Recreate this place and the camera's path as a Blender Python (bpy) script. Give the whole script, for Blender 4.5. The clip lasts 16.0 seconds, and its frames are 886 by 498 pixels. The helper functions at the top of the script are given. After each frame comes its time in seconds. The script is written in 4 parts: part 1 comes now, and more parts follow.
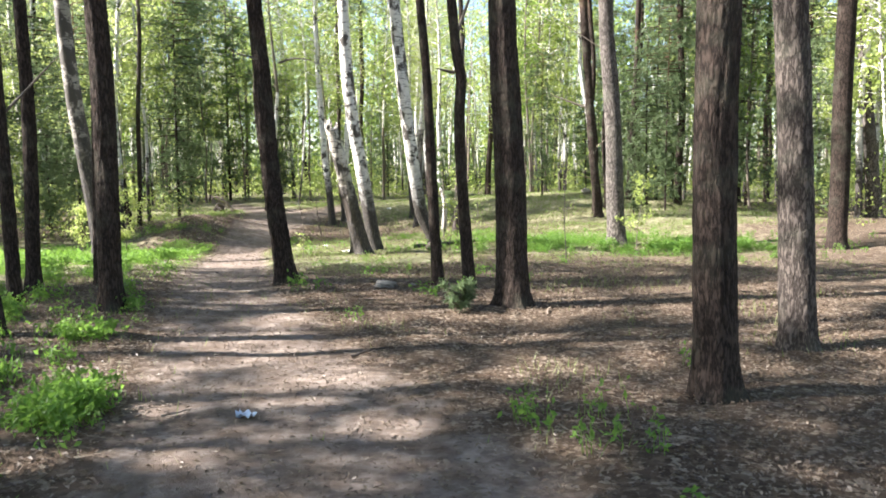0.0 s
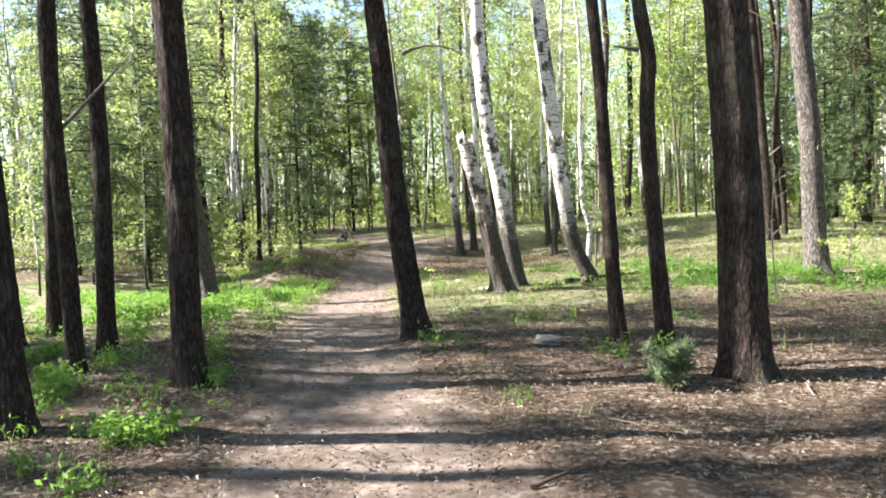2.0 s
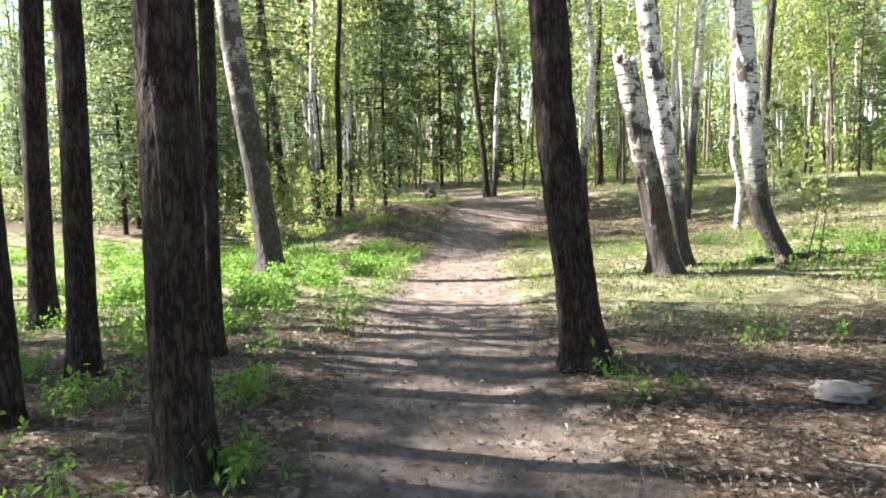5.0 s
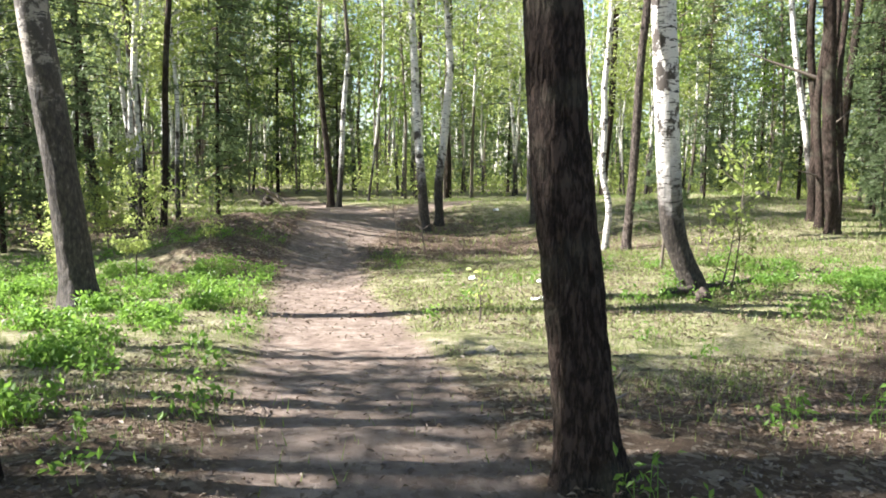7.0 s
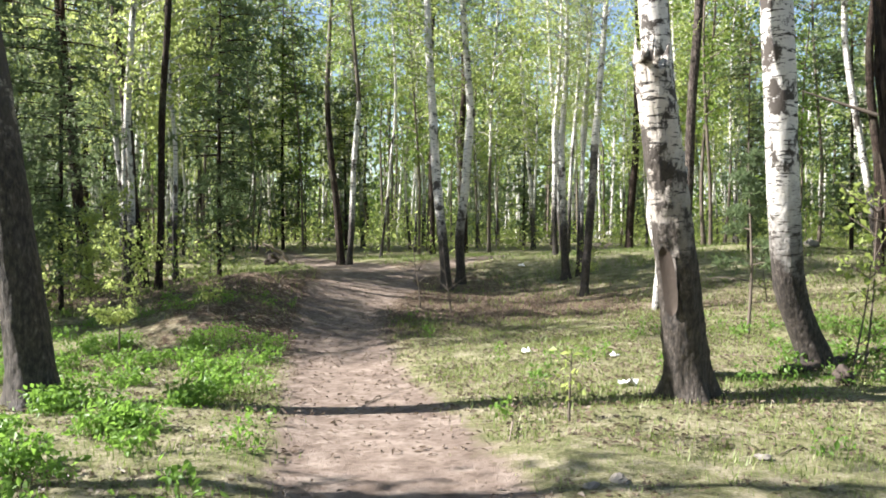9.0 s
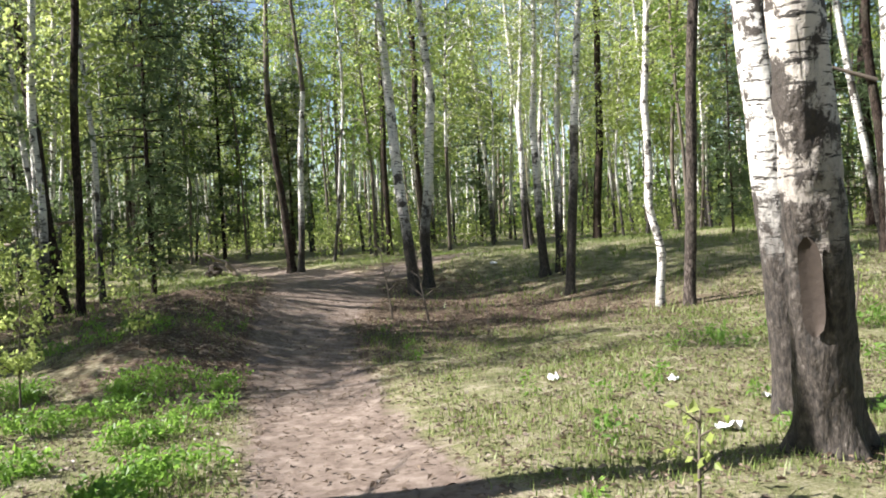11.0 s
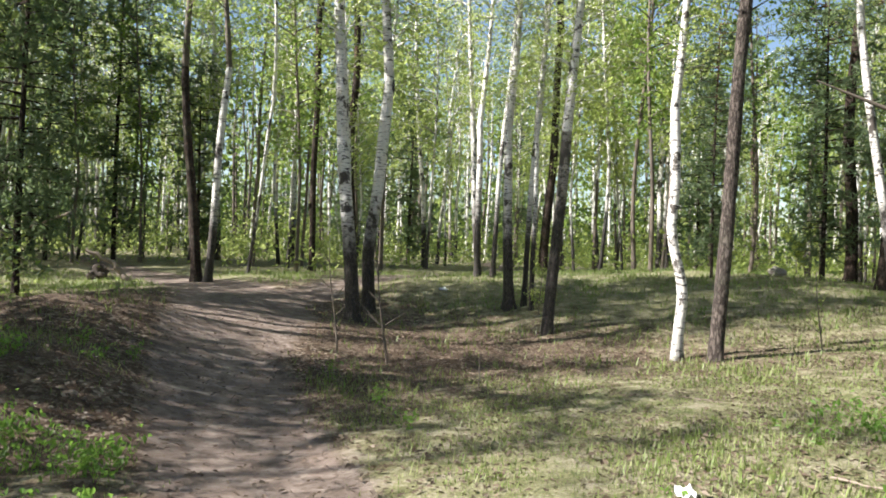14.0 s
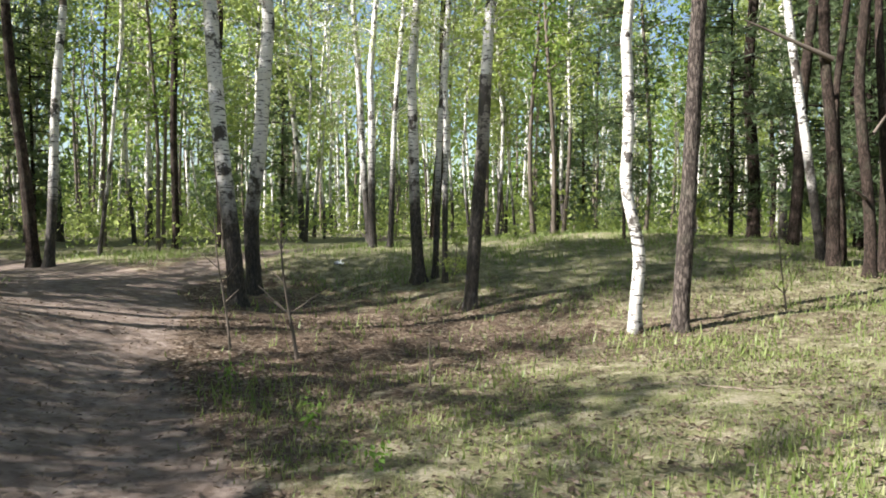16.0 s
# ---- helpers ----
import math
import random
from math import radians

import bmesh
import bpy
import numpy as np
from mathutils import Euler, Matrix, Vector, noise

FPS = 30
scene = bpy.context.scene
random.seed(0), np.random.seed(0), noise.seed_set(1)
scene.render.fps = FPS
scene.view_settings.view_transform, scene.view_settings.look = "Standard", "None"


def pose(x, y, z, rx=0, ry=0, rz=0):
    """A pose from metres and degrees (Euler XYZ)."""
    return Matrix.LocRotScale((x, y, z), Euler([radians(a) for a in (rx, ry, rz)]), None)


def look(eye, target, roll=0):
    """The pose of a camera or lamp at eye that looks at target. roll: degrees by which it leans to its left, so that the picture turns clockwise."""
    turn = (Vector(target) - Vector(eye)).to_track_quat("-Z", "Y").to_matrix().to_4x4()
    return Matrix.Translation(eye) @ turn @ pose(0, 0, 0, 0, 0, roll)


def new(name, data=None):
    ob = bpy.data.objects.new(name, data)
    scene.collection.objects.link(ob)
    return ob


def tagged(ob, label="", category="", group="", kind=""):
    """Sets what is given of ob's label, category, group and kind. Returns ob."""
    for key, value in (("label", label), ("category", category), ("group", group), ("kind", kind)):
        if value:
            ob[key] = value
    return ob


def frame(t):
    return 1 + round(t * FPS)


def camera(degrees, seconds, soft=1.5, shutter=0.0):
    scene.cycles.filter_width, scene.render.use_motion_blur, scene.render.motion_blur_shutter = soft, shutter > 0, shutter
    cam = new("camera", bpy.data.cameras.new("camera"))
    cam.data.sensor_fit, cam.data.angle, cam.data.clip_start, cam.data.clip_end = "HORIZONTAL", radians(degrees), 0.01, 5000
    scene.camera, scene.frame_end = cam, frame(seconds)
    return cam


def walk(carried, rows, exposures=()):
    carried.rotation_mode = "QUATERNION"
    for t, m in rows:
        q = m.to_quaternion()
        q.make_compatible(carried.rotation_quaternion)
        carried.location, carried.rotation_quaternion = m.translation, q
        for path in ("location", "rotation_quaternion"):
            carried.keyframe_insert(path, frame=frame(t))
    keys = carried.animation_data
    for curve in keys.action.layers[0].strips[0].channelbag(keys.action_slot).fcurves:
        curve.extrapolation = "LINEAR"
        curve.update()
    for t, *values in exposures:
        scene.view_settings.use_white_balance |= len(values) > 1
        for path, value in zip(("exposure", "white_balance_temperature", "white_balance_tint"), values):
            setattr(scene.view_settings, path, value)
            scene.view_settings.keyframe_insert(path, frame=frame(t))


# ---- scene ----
cam = camera(60.0, 16.0, soft=1.8)
PATH = [
    (0.0, pose(-0.148, -0.069, 1.541, 84.48, 0.61, 1.10)),
    (0.5, pose(-0.273, 0.646, 1.563, 83.88, 0.70, 3.60)),
    (1.0, pose(-0.458, 1.350, 1.532, 83.43, 1.12, 10.23)),
    (1.5, pose(-0.657, 1.982, 1.506, 85.98, -0.09, 8.47)),
    (2.0, pose(-0.813, 2.604, 1.480, 86.65, 2.47, 10.05)),
    (2.5, pose(-0.968, 3.259, 1.512, 83.63, 3.15, 13.61)),
    (3.0, pose(-1.158, 3.820, 1.523, 80.09, 3.44, 13.71)),
    (3.5, pose(-1.329, 4.360, 1.477, 80.59, 3.54, 18.91)),
    (4.0, pose(-1.662, 4.836, 1.429, 80.34, 2.87, 15.34)),
    (4.5, pose(-1.902, 5.381, 1.393, 82.80, 1.83, 17.64)),
    (7.0, pose(-3.150, 7.614, 1.362, 84.17, -0.90, 3.35)),
    (7.5, pose(-3.276, 8.113, 1.356, 82.87, 0.07, 4.13)),
    (8.0, pose(-3.428, 8.487, 1.363, 84.52, -2.82, 2.65)),
    (8.5, pose(-3.595, 8.971, 1.316, 86.65, -1.88, 4.69)),
    (9.0, pose(-3.762, 9.451, 1.302, 88.27, -0.08, 3.48)),
    (11.5, pose(-4.512, 11.947, 1.320, 87.65, 2.23, -1.49)),
    (12.0, pose(-4.662, 12.500, 1.286, 86.12, -0.39, -5.01)),
    (12.5, pose(-4.793, 13.005, 1.224, 84.54, 0.86, -10.52)),
    (13.0, pose(-4.901, 13.498, 1.173, 83.88, -0.37, -10.56)),
    (13.5, pose(-5.074, 13.971, 1.152, 85.42, -2.39, -15.38)),
    (14.0, pose(-5.235, 14.422, 1.125, 89.83, -2.16, -8.20)),
    (14.5, pose(-5.354, 14.933, 1.118, 88.38, -0.26, -14.55)),
    (15.0, pose(-5.401, 15.411, 1.089, 90.32, 0.17, -12.38)),
    (15.5, pose(-5.471, 15.914, 1.058, 91.13, 0.60, -17.57)),
    (16.0, pose(-5.519, 16.449, 1.006, 87.94, -0.20, -18.36)),
]
EXPOSURES = [(0.0, 2.44), (4.5, 2.55), (7.0, 2.28), (9.0, 1.92), (11.5, 1.7), (16.0, 1.7)]
walk(cam, PATH, EXPOSURES)

# ---- light ----
SUN_ELEVATION, SUN_HEADING = 38.0, 186.0  # the sun stands to the left of the walk
world = bpy.data.worlds.new("sky")
scene.world = world
world.use_nodes = True
wn = world.node_tree.nodes
sky = wn.new("ShaderNodeTexSky")
sky.sky_type = "NISHITA"
sky.sun_disc = False
sky.sun_elevation = radians(SUN_ELEVATION)
sky.sun_rotation = radians(90 - SUN_HEADING)
sky.dust_density = 0.6
wn["Background"].inputs["Strength"].default_value = 0.056
world.node_tree.links.new(sky.outputs["Color"], wn["Background"].inputs["Color"])
sun_data = bpy.data.lights.new("sun", "SUN")
sun_data.energy, sun_data.angle, sun_data.color = 5.0, radians(0.6), (1.0, 0.955, 0.92)
sun = new("sun", sun_data)
toward = Vector((math.cos(radians(SUN_HEADING)) * math.cos(radians(SUN_ELEVATION)), math.sin(radians(SUN_HEADING)) * math.cos(radians(SUN_ELEVATION)), math.sin(radians(SUN_ELEVATION))))
sun.matrix_world = look(toward * 60, (0, 0, 0))


# ---- materials ----
def material(name):
    m = bpy.data.materials.new(name)
    m.use_nodes = True
    t = m.node_tree
    return m, t, t.nodes["Principled BSDF"]


def node(t, kind, inputs=None, **settings):
    n = t.nodes.new(kind)
    for k, v in settings.items():
        setattr(n, k, v)
    for k, v in (inputs or {}).items():
        if isinstance(v, bpy.types.NodeSocket):
            t.links.new(v, n.inputs[k])
        else:
            n.inputs[k].default_value = v
    return n


def ramp(t, fac, stops):
    n = node(t, "ShaderNodeValToRGB", {"Fac": fac})
    e = n.color_ramp.elements
    while len(e) < len(stops):
        e.new(0.5)
    for s, (p, c) in zip(e, stops):
        s.position, s.color = p, (*c, 1) if len(c) == 3 else c
    return n.outputs["Color"]


def grey(v):
    return (v, v, v)


def mixed(t, fac, a, b, mode="MIX"):
    n = node(t, "ShaderNodeMix", data_type="RGBA", blend_type=mode)
    for i, v in ((0, fac), (6, a), (7, b)):
        if isinstance(v, bpy.types.NodeSocket):
            t.links.new(v, n.inputs[i])
        else:
            n.inputs[i].default_value = v if i == 0 else (*v, 1)
    return n.outputs[2]


def maths(t, op, a, b=0.0, clamp=False):
    return node(t, "ShaderNodeMath", {0: a, 1: b}, operation=op, use_clamp=clamp).outputs[0]


def coords(t, scale=(1, 1, 1), kind="Object"):
    c = node(t, "ShaderNodeTexCoord").outputs[kind]
    return node(t, "ShaderNodeMapping", {"Vector": c, "Scale": scale}).outputs[0]


def noise_of(t, vec, scale, detail=5.0, rough=0.6):
    return node(t, "ShaderNodeTexNoise", {"Vector": vec, "Scale": scale, "Detail": detail, "Roughness": rough}).outputs["Fac"]


def bump(t, p, height, strength, distance):
    t.links.new(node(t, "ShaderNodeBump", {"Height": height, "Strength": strength, "Distance": distance}).outputs[0], p.inputs["Normal"])


def pine_bark(name, dark, light, red):
    """Plated bark in vertical ridges, turning thin and reddish high up."""
    m, t, p = material(name)
    ridged = noise_of(t, coords(t, (1, 1, 0.26)), 27.0, 4.0, 0.6)
    flakes = noise_of(t, coords(t, (1, 1, 0.4)), 50.0, 5.0, 0.65)
    veins = maths(t, "MULTIPLY", maths(t, "ABSOLUTE", maths(t, "SUBTRACT", ridged, 0.5)), 9.0, True)
    fine = noise_of(t, coords(t, (1, 1, 0.4)), 60.0)
    broad = noise_of(t, coords(t), 2.2, 3.0)
    plates = maths(t, "MULTIPLY", maths(t, "ADD", maths(t, "MULTIPLY", veins, 0.65), maths(t, "MULTIPLY", flakes, 0.7)), 0.85, True)
    col = ramp(t, plates, [(0.2, tuple(0.3 * c for c in dark)), (0.5, dark), (0.85, light)])
    col = mixed(t, maths(t, "MULTIPLY", fine, 0.6), col, tuple(0.5 * c for c in dark))
    z = node(t, "ShaderNodeSeparateXYZ", {0: node(t, "ShaderNodeTexCoord").outputs["Object"]}).outputs[2]
    high = node(t, "ShaderNodeMapRange", {"Value": maths(t, "ADD", z, maths(t, "MULTIPLY", broad, 3.0)), 1: 7.5, 2: 12.0}).outputs[0]
    col = mixed(t, high, col, red)
    col = mixed(t, node(t, "ShaderNodeMapRange", {"Value": broad, 1: 0.52, 2: 0.75, 3: 0.0, 4: 0.3}).outputs[0], col, (0.16, 0.17, 0.12))
    t.links.new(col, p.inputs["Base Color"])
    p.inputs["Roughness"].default_value = 0.92
    p.inputs["Specular IOR Level"].default_value = 0.2
    bump(t, p, maths(t, "ADD", plates, maths(t, "MULTIPLY", fine, 0.5)), 0.9, 0.018)
    return m


def birch_bark(name, base_dark, white, scarred=0.58):
    """White peeling bark with dark lenticels and scars, and a black fissured foot."""
    m, t, p = material(name)
    flat = coords(t, (1, 1, 5.0))
    lent = noise_of(t, flat, 7.0, 4.0, 0.65)
    scars = noise_of(t, coords(t, (1, 1, 0.8)), 3.6, 6.0, 0.7)
    z = node(t, "ShaderNodeSeparateXYZ", {0: node(t, "ShaderNodeTexCoord").outputs["Object"]}).outputs[2]
    white_col = mixed(t, noise_of(t, flat, 14.0), white, tuple(0.72 * c for c in white))
    col = mixed(t, ramp(t, lent, [(0.555, grey(0)), (0.60, grey(1))]), white_col, (0.05, 0.045, 0.04))
    col = mixed(t, ramp(t, scars, [(scarred, grey(0)), (scarred + 0.045, grey(1))]), col, (0.06, 0.05, 0.042))
    foot = node(t, "ShaderNodeMapRange", {"Value": maths(t, "ADD", z, maths(t, "MULTIPLY", scars, -2.2)), 1: base_dark - 0.6, 2: base_dark - 1.7}).outputs[0]
    rough_col = ramp(t, noise_of(t, coords(t, (1, 1, 0.4)), 34.0, 6.0, 0.7), [(0.4, (0.014, 0.012, 0.01)), (0.54, (0.05, 0.04, 0.033)), (0.63, (0.075, 0.063, 0.053)), (0.71, (0.2, 0.18, 0.16))])
    col = mixed(t, foot, col, rough_col)
    t.links.new(col, p.inputs["Base Color"])
    p.inputs["Roughness"].default_value = 0.75
    bump(t, p, maths(t, "ADD", maths(t, "MULTIPLY", scars, 1.0), maths(t, "MULTIPLY", noise_of(t, coords(t, (1, 1, 0.3)), 30.0), foot)), 0.7, 0.03)
    return m


def foliage(name, colours, through_colour, share=0.45, gloss=0.45):
    """Thin leaves that let the sun through; each leaf has a tint of its own."""
    m, t, p = material(name)
    isl = node(t, "ShaderNodeNewGeometry").outputs["Random Per Island"]
    patch = noise_of(t, coords(t), 0.9, 2.0)
    info = node(t, "ShaderNodeObjectInfo").outputs["Random"]
    f = maths(t, "ADD", maths(t, "MULTIPLY", isl, 0.5), maths(t, "ADD", maths(t, "MULTIPLY", patch, 0.35), maths(t, "MULTIPLY", info, 0.25)), True)
    n = len(colours) - 1
    col = ramp(t, f, [(i / n, c) for i, c in enumerate(colours)])
    t.links.new(col, p.inputs["Base Color"])
    p.inputs["Roughness"].default_value = gloss
    p.inputs["Specular IOR Level"].default_value = 0.3
    tr = node(t, "ShaderNodeBsdfTranslucent", {"Color": mixed(t, 0.5, col, through_colour)})
    mix = node(t, "ShaderNodeMixShader", {0: share, 1: p.outputs[0], 2: tr.outputs[0]})
    t.links.new(mix.outputs[0], t.nodes["Material Output"].inputs[0])
    return m


def plain(name, a, b, scale, rough=0.85, depth=0.01):
    m, t, p = material(name)
    f = noise_of(t, coords(t), scale, 8.0, 0.65)
    isl = node(t, "ShaderNodeNewGeometry").outputs["Random Per Island"]
    t.links.new(mixed(t, maths(t, "ADD", maths(t, "MULTIPLY", f, 0.5), maths(t, "MULTIPLY", isl, 0.5)), a, b), p.inputs["Base Color"])
    p.inputs["Roughness"].default_value = rough
    bump(t, p, f, 0.6, depth)
    return m


def forest_floor():
    """Trodden sandy soil on the path, leaf litter beside it, thin turf where grass grows."""
    m, t, p = material("forest_floor")
    v = coords(t)
    path = node(t, "ShaderNodeAttribute", attribute_name="trodden").outputs["Fac"]
    turf = node(t, "ShaderNodeAttribute", attribute_name="turf").outputs["Fac"]
    big, mid, small = noise_of(t, v, 0.7, 4.0), noise_of(t, v, 5.0, 6.0), noise_of(t, v, 45.0, 5.0, 0.7)
    chips = node(t, "ShaderNodeTexVoronoi", {"Vector": v, "Scale": 26.0, "Randomness": 1.0})
    chip = node(t, "ShaderNodeSeparateColor", {0: chips.outputs["Color"]}).outputs[0]
    litter = ramp(t, chip, [(0.0, (0.05, 0.033, 0.022)), (0.45, (0.1, 0.068, 0.047)), (0.8, (0.185, 0.138, 0.098)), (0.95, (0.38, 0.315, 0.245))])
    litter = mixed(t, maths(t, "MULTIPLY", small, 0.55), litter, (0.062, 0.041, 0.029))
    litter = mixed(t, ramp(t, big, [(0.4, grey(0)), (0.7, grey(0.6))]), litter, (0.12, 0.088, 0.062))
    soil = ramp(t, mid, [(0.35, (0.128, 0.098, 0.08)), (0.52, (0.2, 0.158, 0.132)), (0.68, (0.305, 0.252, 0.212))])
    soil = mixed(t, ramp(t, chip, [(0.7, grey(0)), (0.95, grey(0.6))]), soil, (0.082, 0.058, 0.042))
    soil = mixed(t, maths(t, "MULTIPLY", small, 0.3), soil, (0.14, 0.105, 0.082))
    green = ramp(t, mixed(t, 0.5, mid, small), [(0.38, (0.095, 0.12, 0.042)), (0.48, (0.19, 0.2, 0.09)), (0.59, (0.38, 0.345, 0.245))])
    edge = maths(t, "ADD", path, maths(t, "MULTIPLY", maths(t, "SUBTRACT", mid, 0.5), 0.9))
    grow = maths(t, "ADD", turf, maths(t, "MULTIPLY", maths(t, "SUBTRACT", mid, 0.5), 1.1))
    col = mixed(t, ramp(t, grow, [(0.3, grey(0)), (0.6, grey(0.7))]), litter, green)
    col = mixed(t, ramp(t, edge, [(0.35, grey(0)), (0.65, grey(1))]), col, soil)
    t.links.new(col, p.inputs["Base Color"])
    p.inputs["Roughness"].default_value = 0.95
    p.inputs["Specular IOR Level"].default_value = 0.15
    rough = maths(t, "MULTIPLY", maths(t, "ADD", maths(t, "MULTIPLY", chip, 0.6), small), maths(t, "SUBTRACT", 1.15, maths(t, "MULTIPLY", path, 0.8)))
    bump(t, p, rough, 0.8, 0.03)
    return m


PINE_BARK = pine_bark("pine_bark", (0.034, 0.024, 0.019), (0.085, 0.061, 0.048), (0.17, 0.09, 0.055))
GREY_BARK = pine_bark("grey_pine_bark", (0.06, 0.048, 0.041), (0.17, 0.14, 0.12), (0.2, 0.125, 0.085))
PALE_BARK = pine_bark("pale_pine_bark", (0.085, 0.072, 0.064), (0.26, 0.225, 0.2), (0.22, 0.16, 0.12))
BIRCH_BARK = birch_bark("birch_bark", 1.8, (0.8, 0.77, 0.72), 0.54)
UPPER_BARK = birch_bark("upper_birch_bark", -9.0, (0.78, 0.75, 0.7), 0.535)
BLACK_FOOT_BARK = birch_bark("black_footed_birch_bark", 1.55, (0.8, 0.77, 0.72), 0.515)
OLD_BIRCH_BARK = birch_bark("old_birch_bark", 2.4, (0.34, 0.305, 0.265), 0.455)
PEELING_BARK = birch_bark("peeling_birch_bark", 1.75, (0.7, 0.64, 0.57), 0.475)
SLENDER_BARK = birch_bark("slender_birch_bark", 0.2, (0.72, 0.69, 0.64), 0.54)
TWIG_BARK = plain("twig_bark", (0.07, 0.055, 0.045), (0.16, 0.13, 0.10), 20.0)
DEAD_WOOD = plain("dead_wood", (0.14, 0.10, 0.075), (0.30, 0.25, 0.2), 16.0)
ROTTEN_WOOD = plain("rotten_wood", (0.025, 0.019, 0.015), (0.075, 0.055, 0.043), 18.0)
BIRCH_LEAF = foliage("birch_leaf", [(0.13, 0.185, 0.042), (0.235, 0.3, 0.07), (0.35, 0.41, 0.11)], (0.7, 0.78, 0.3), 0.56)
DARK_LEAF = foliage("dark_leaf", [(0.05, 0.095, 0.024), (0.10, 0.16, 0.035), (0.16, 0.23, 0.05)], (0.42, 0.58, 0.12), 0.5)
NEEDLES = foliage("pine_needles", [(0.055, 0.09, 0.045), (0.095, 0.135, 0.068), (0.145, 0.185, 0.09)], (0.32, 0.42, 0.19), 0.45)
HERB_LEAF = foliage("herb_leaf", [(0.05, 0.12, 0.024), (0.11, 0.21, 0.04), (0.19, 0.31, 0.06)], (0.36, 0.6, 0.1), 0.48)
GRASS_BLADE = foliage("grass_blade", [(0.075, 0.13, 0.025), (0.13, 0.19, 0.045), (0.21, 0.25, 0.085), (0.38, 0.35, 0.21)], (0.32, 0.45, 0.10), 0.35)
DRY_LEAF = foliage("dry_leaf", [(0.04, 0.028, 0.02), (0.085, 0.06, 0.043), (0.16, 0.12, 0.085), (0.46, 0.4, 0.33)], (0.3, 0.2, 0.1), 0.12)
STONE = plain("grey_stone", (0.13, 0.115, 0.098), (0.3, 0.27, 0.235), 14.0)
PAPER = plain("white_paper", (0.70, 0.70, 0.70), (0.82, 0.82, 0.82), 9.0)
BLUE_WRAP = plain("pale_blue_wrapper", (0.42, 0.52, 0.68), (0.62, 0.70, 0.80), 9.0, 0.4)
FLOOR = forest_floor()
rng = np.random.default_rng(7)


# ---- mesh helpers ----
def mesh_of(name, verts, faces, mat, smooth=True):
    """A mesh from arrays; faces all have the same number of corners."""
    me = bpy.data.meshes.new(name)
    verts, faces = np.asarray(verts, np.float32).reshape(-1, 3), np.asarray(faces, np.int32)
    k = faces.shape[1]
    me.vertices.add(len(verts))
    me.vertices.foreach_set("co", verts.ravel())
    me.loops.add(faces.size)
    me.loops.foreach_set("vertex_index", faces.ravel())
    me.polygons.add(len(faces))
    me.polygons.foreach_set("loop_start", np.arange(0, faces.size, k, dtype=np.int32))
    me.polygons.foreach_set("use_smooth", np.full(len(faces), smooth))
    me.update(calc_edges=True)
    me.materials.append(mat)
    return me


def tube(points, radii, sides):
    """Vertices and quads of a tube along points."""
    pts, radii = np.asarray(points, float), np.asarray(radii, float)
    d = np.gradient(pts, axis=0)
    d /= np.linalg.norm(d, axis=1)[:, None] + 1e-9
    ref = np.where(np.abs(d[:, 2:3]) > 0.9, [[1.0, 0, 0]], [[0, 0, 1.0]])
    u = np.cross(ref, d)
    u /= np.linalg.norm(u, axis=1)[:, None] + 1e-9
    w = np.cross(d, u)
    a = np.linspace(0, 2 * np.pi, sides, endpoint=False)
    v = pts[:, None] + radii[:, None, None] * (np.cos(a)[None, :, None] * u[:, None] + np.sin(a)[None, :, None] * w[:, None])
    i, j = np.meshgrid(np.arange(len(pts) - 1), np.arange(sides), indexing="ij")
    n = (j + 1) % sides
    f = np.stack([i * sides + j, i * sides + n, (i + 1) * sides + n, (i + 1) * sides + j], -1).reshape(-1, 4)
    return v.reshape(-1, 3), f


def joined(pieces):
    vs, fs, k = [], [], 0
    for v, f in pieces:
        vs.append(v)
        fs.append(np.asarray(f) + k)
        k += len(v)
    return np.concatenate(vs), np.concatenate(fs)


def leaves(centres, size, spread=0.35, lift=0.3, slim=0.62):
    """Diamond leaves, each folded a little on its rib, turned at random."""
    n = len(centres)
    a, b = rng.uniform(0, 2 * np.pi, n), rng.normal(-0.3, 0.7, n)
    d = np.stack([np.cos(a) * np.cos(b), np.sin(a) * np.cos(b), np.sin(b)], 1)
    s = np.cross(d, rng.normal(0, 1, (n, 3)) + [0, 0, 1.2])
    s /= np.linalg.norm(s, axis=1)[:, None] + 1e-9
    L = (size * rng.uniform(1 - spread, 1 + spread, n))[:, None]
    up = np.cross(s, d)
    v = np.stack([centres, centres + d * L * 0.45 + s * L * slim / 2 + up * L * 0.1, centres + d * L, centres + d * L * 0.45 - s * L * slim / 2 + up * L * 0.1], 1)
    return v.reshape(-1, 3), np.arange(4 * n).reshape(-1, 4)


def tufts(centres, size, needles=7):
    """Bundles of narrow needles round each centre."""
    n = len(centres) * needles
    c = np.repeat(centres, needles, 0)
    d = rng.normal(0, 1, (n, 3)) + [0, 0, 0.35]
    d /= np.linalg.norm(d, axis=1)[:, None]
    s = np.cross(d, rng.normal(0, 1, (n, 3)))
    s /= np.linalg.norm(s, axis=1)[:, None] + 1e-9
    L = (size * rng.uniform(0.6, 1.3, n))[:, None]
    v = np.stack([c - s * L * 0.1, c + s * L * 0.1, c + d * L + s * L * 0.02], 1)
    return v.reshape(-1, 3), np.arange(3 * n).reshape(-1, 3)


def thing(name, at, label, category, group="", kind="", turn=0.0, scale=1.0):
    ob = new(name)
    ob.empty_display_size = 0.1
    ob.matrix_world = Matrix.LocRotScale(at, Euler((0, 0, turn)), (scale,) * 3)
    return tagged(ob, label, category, group, kind)


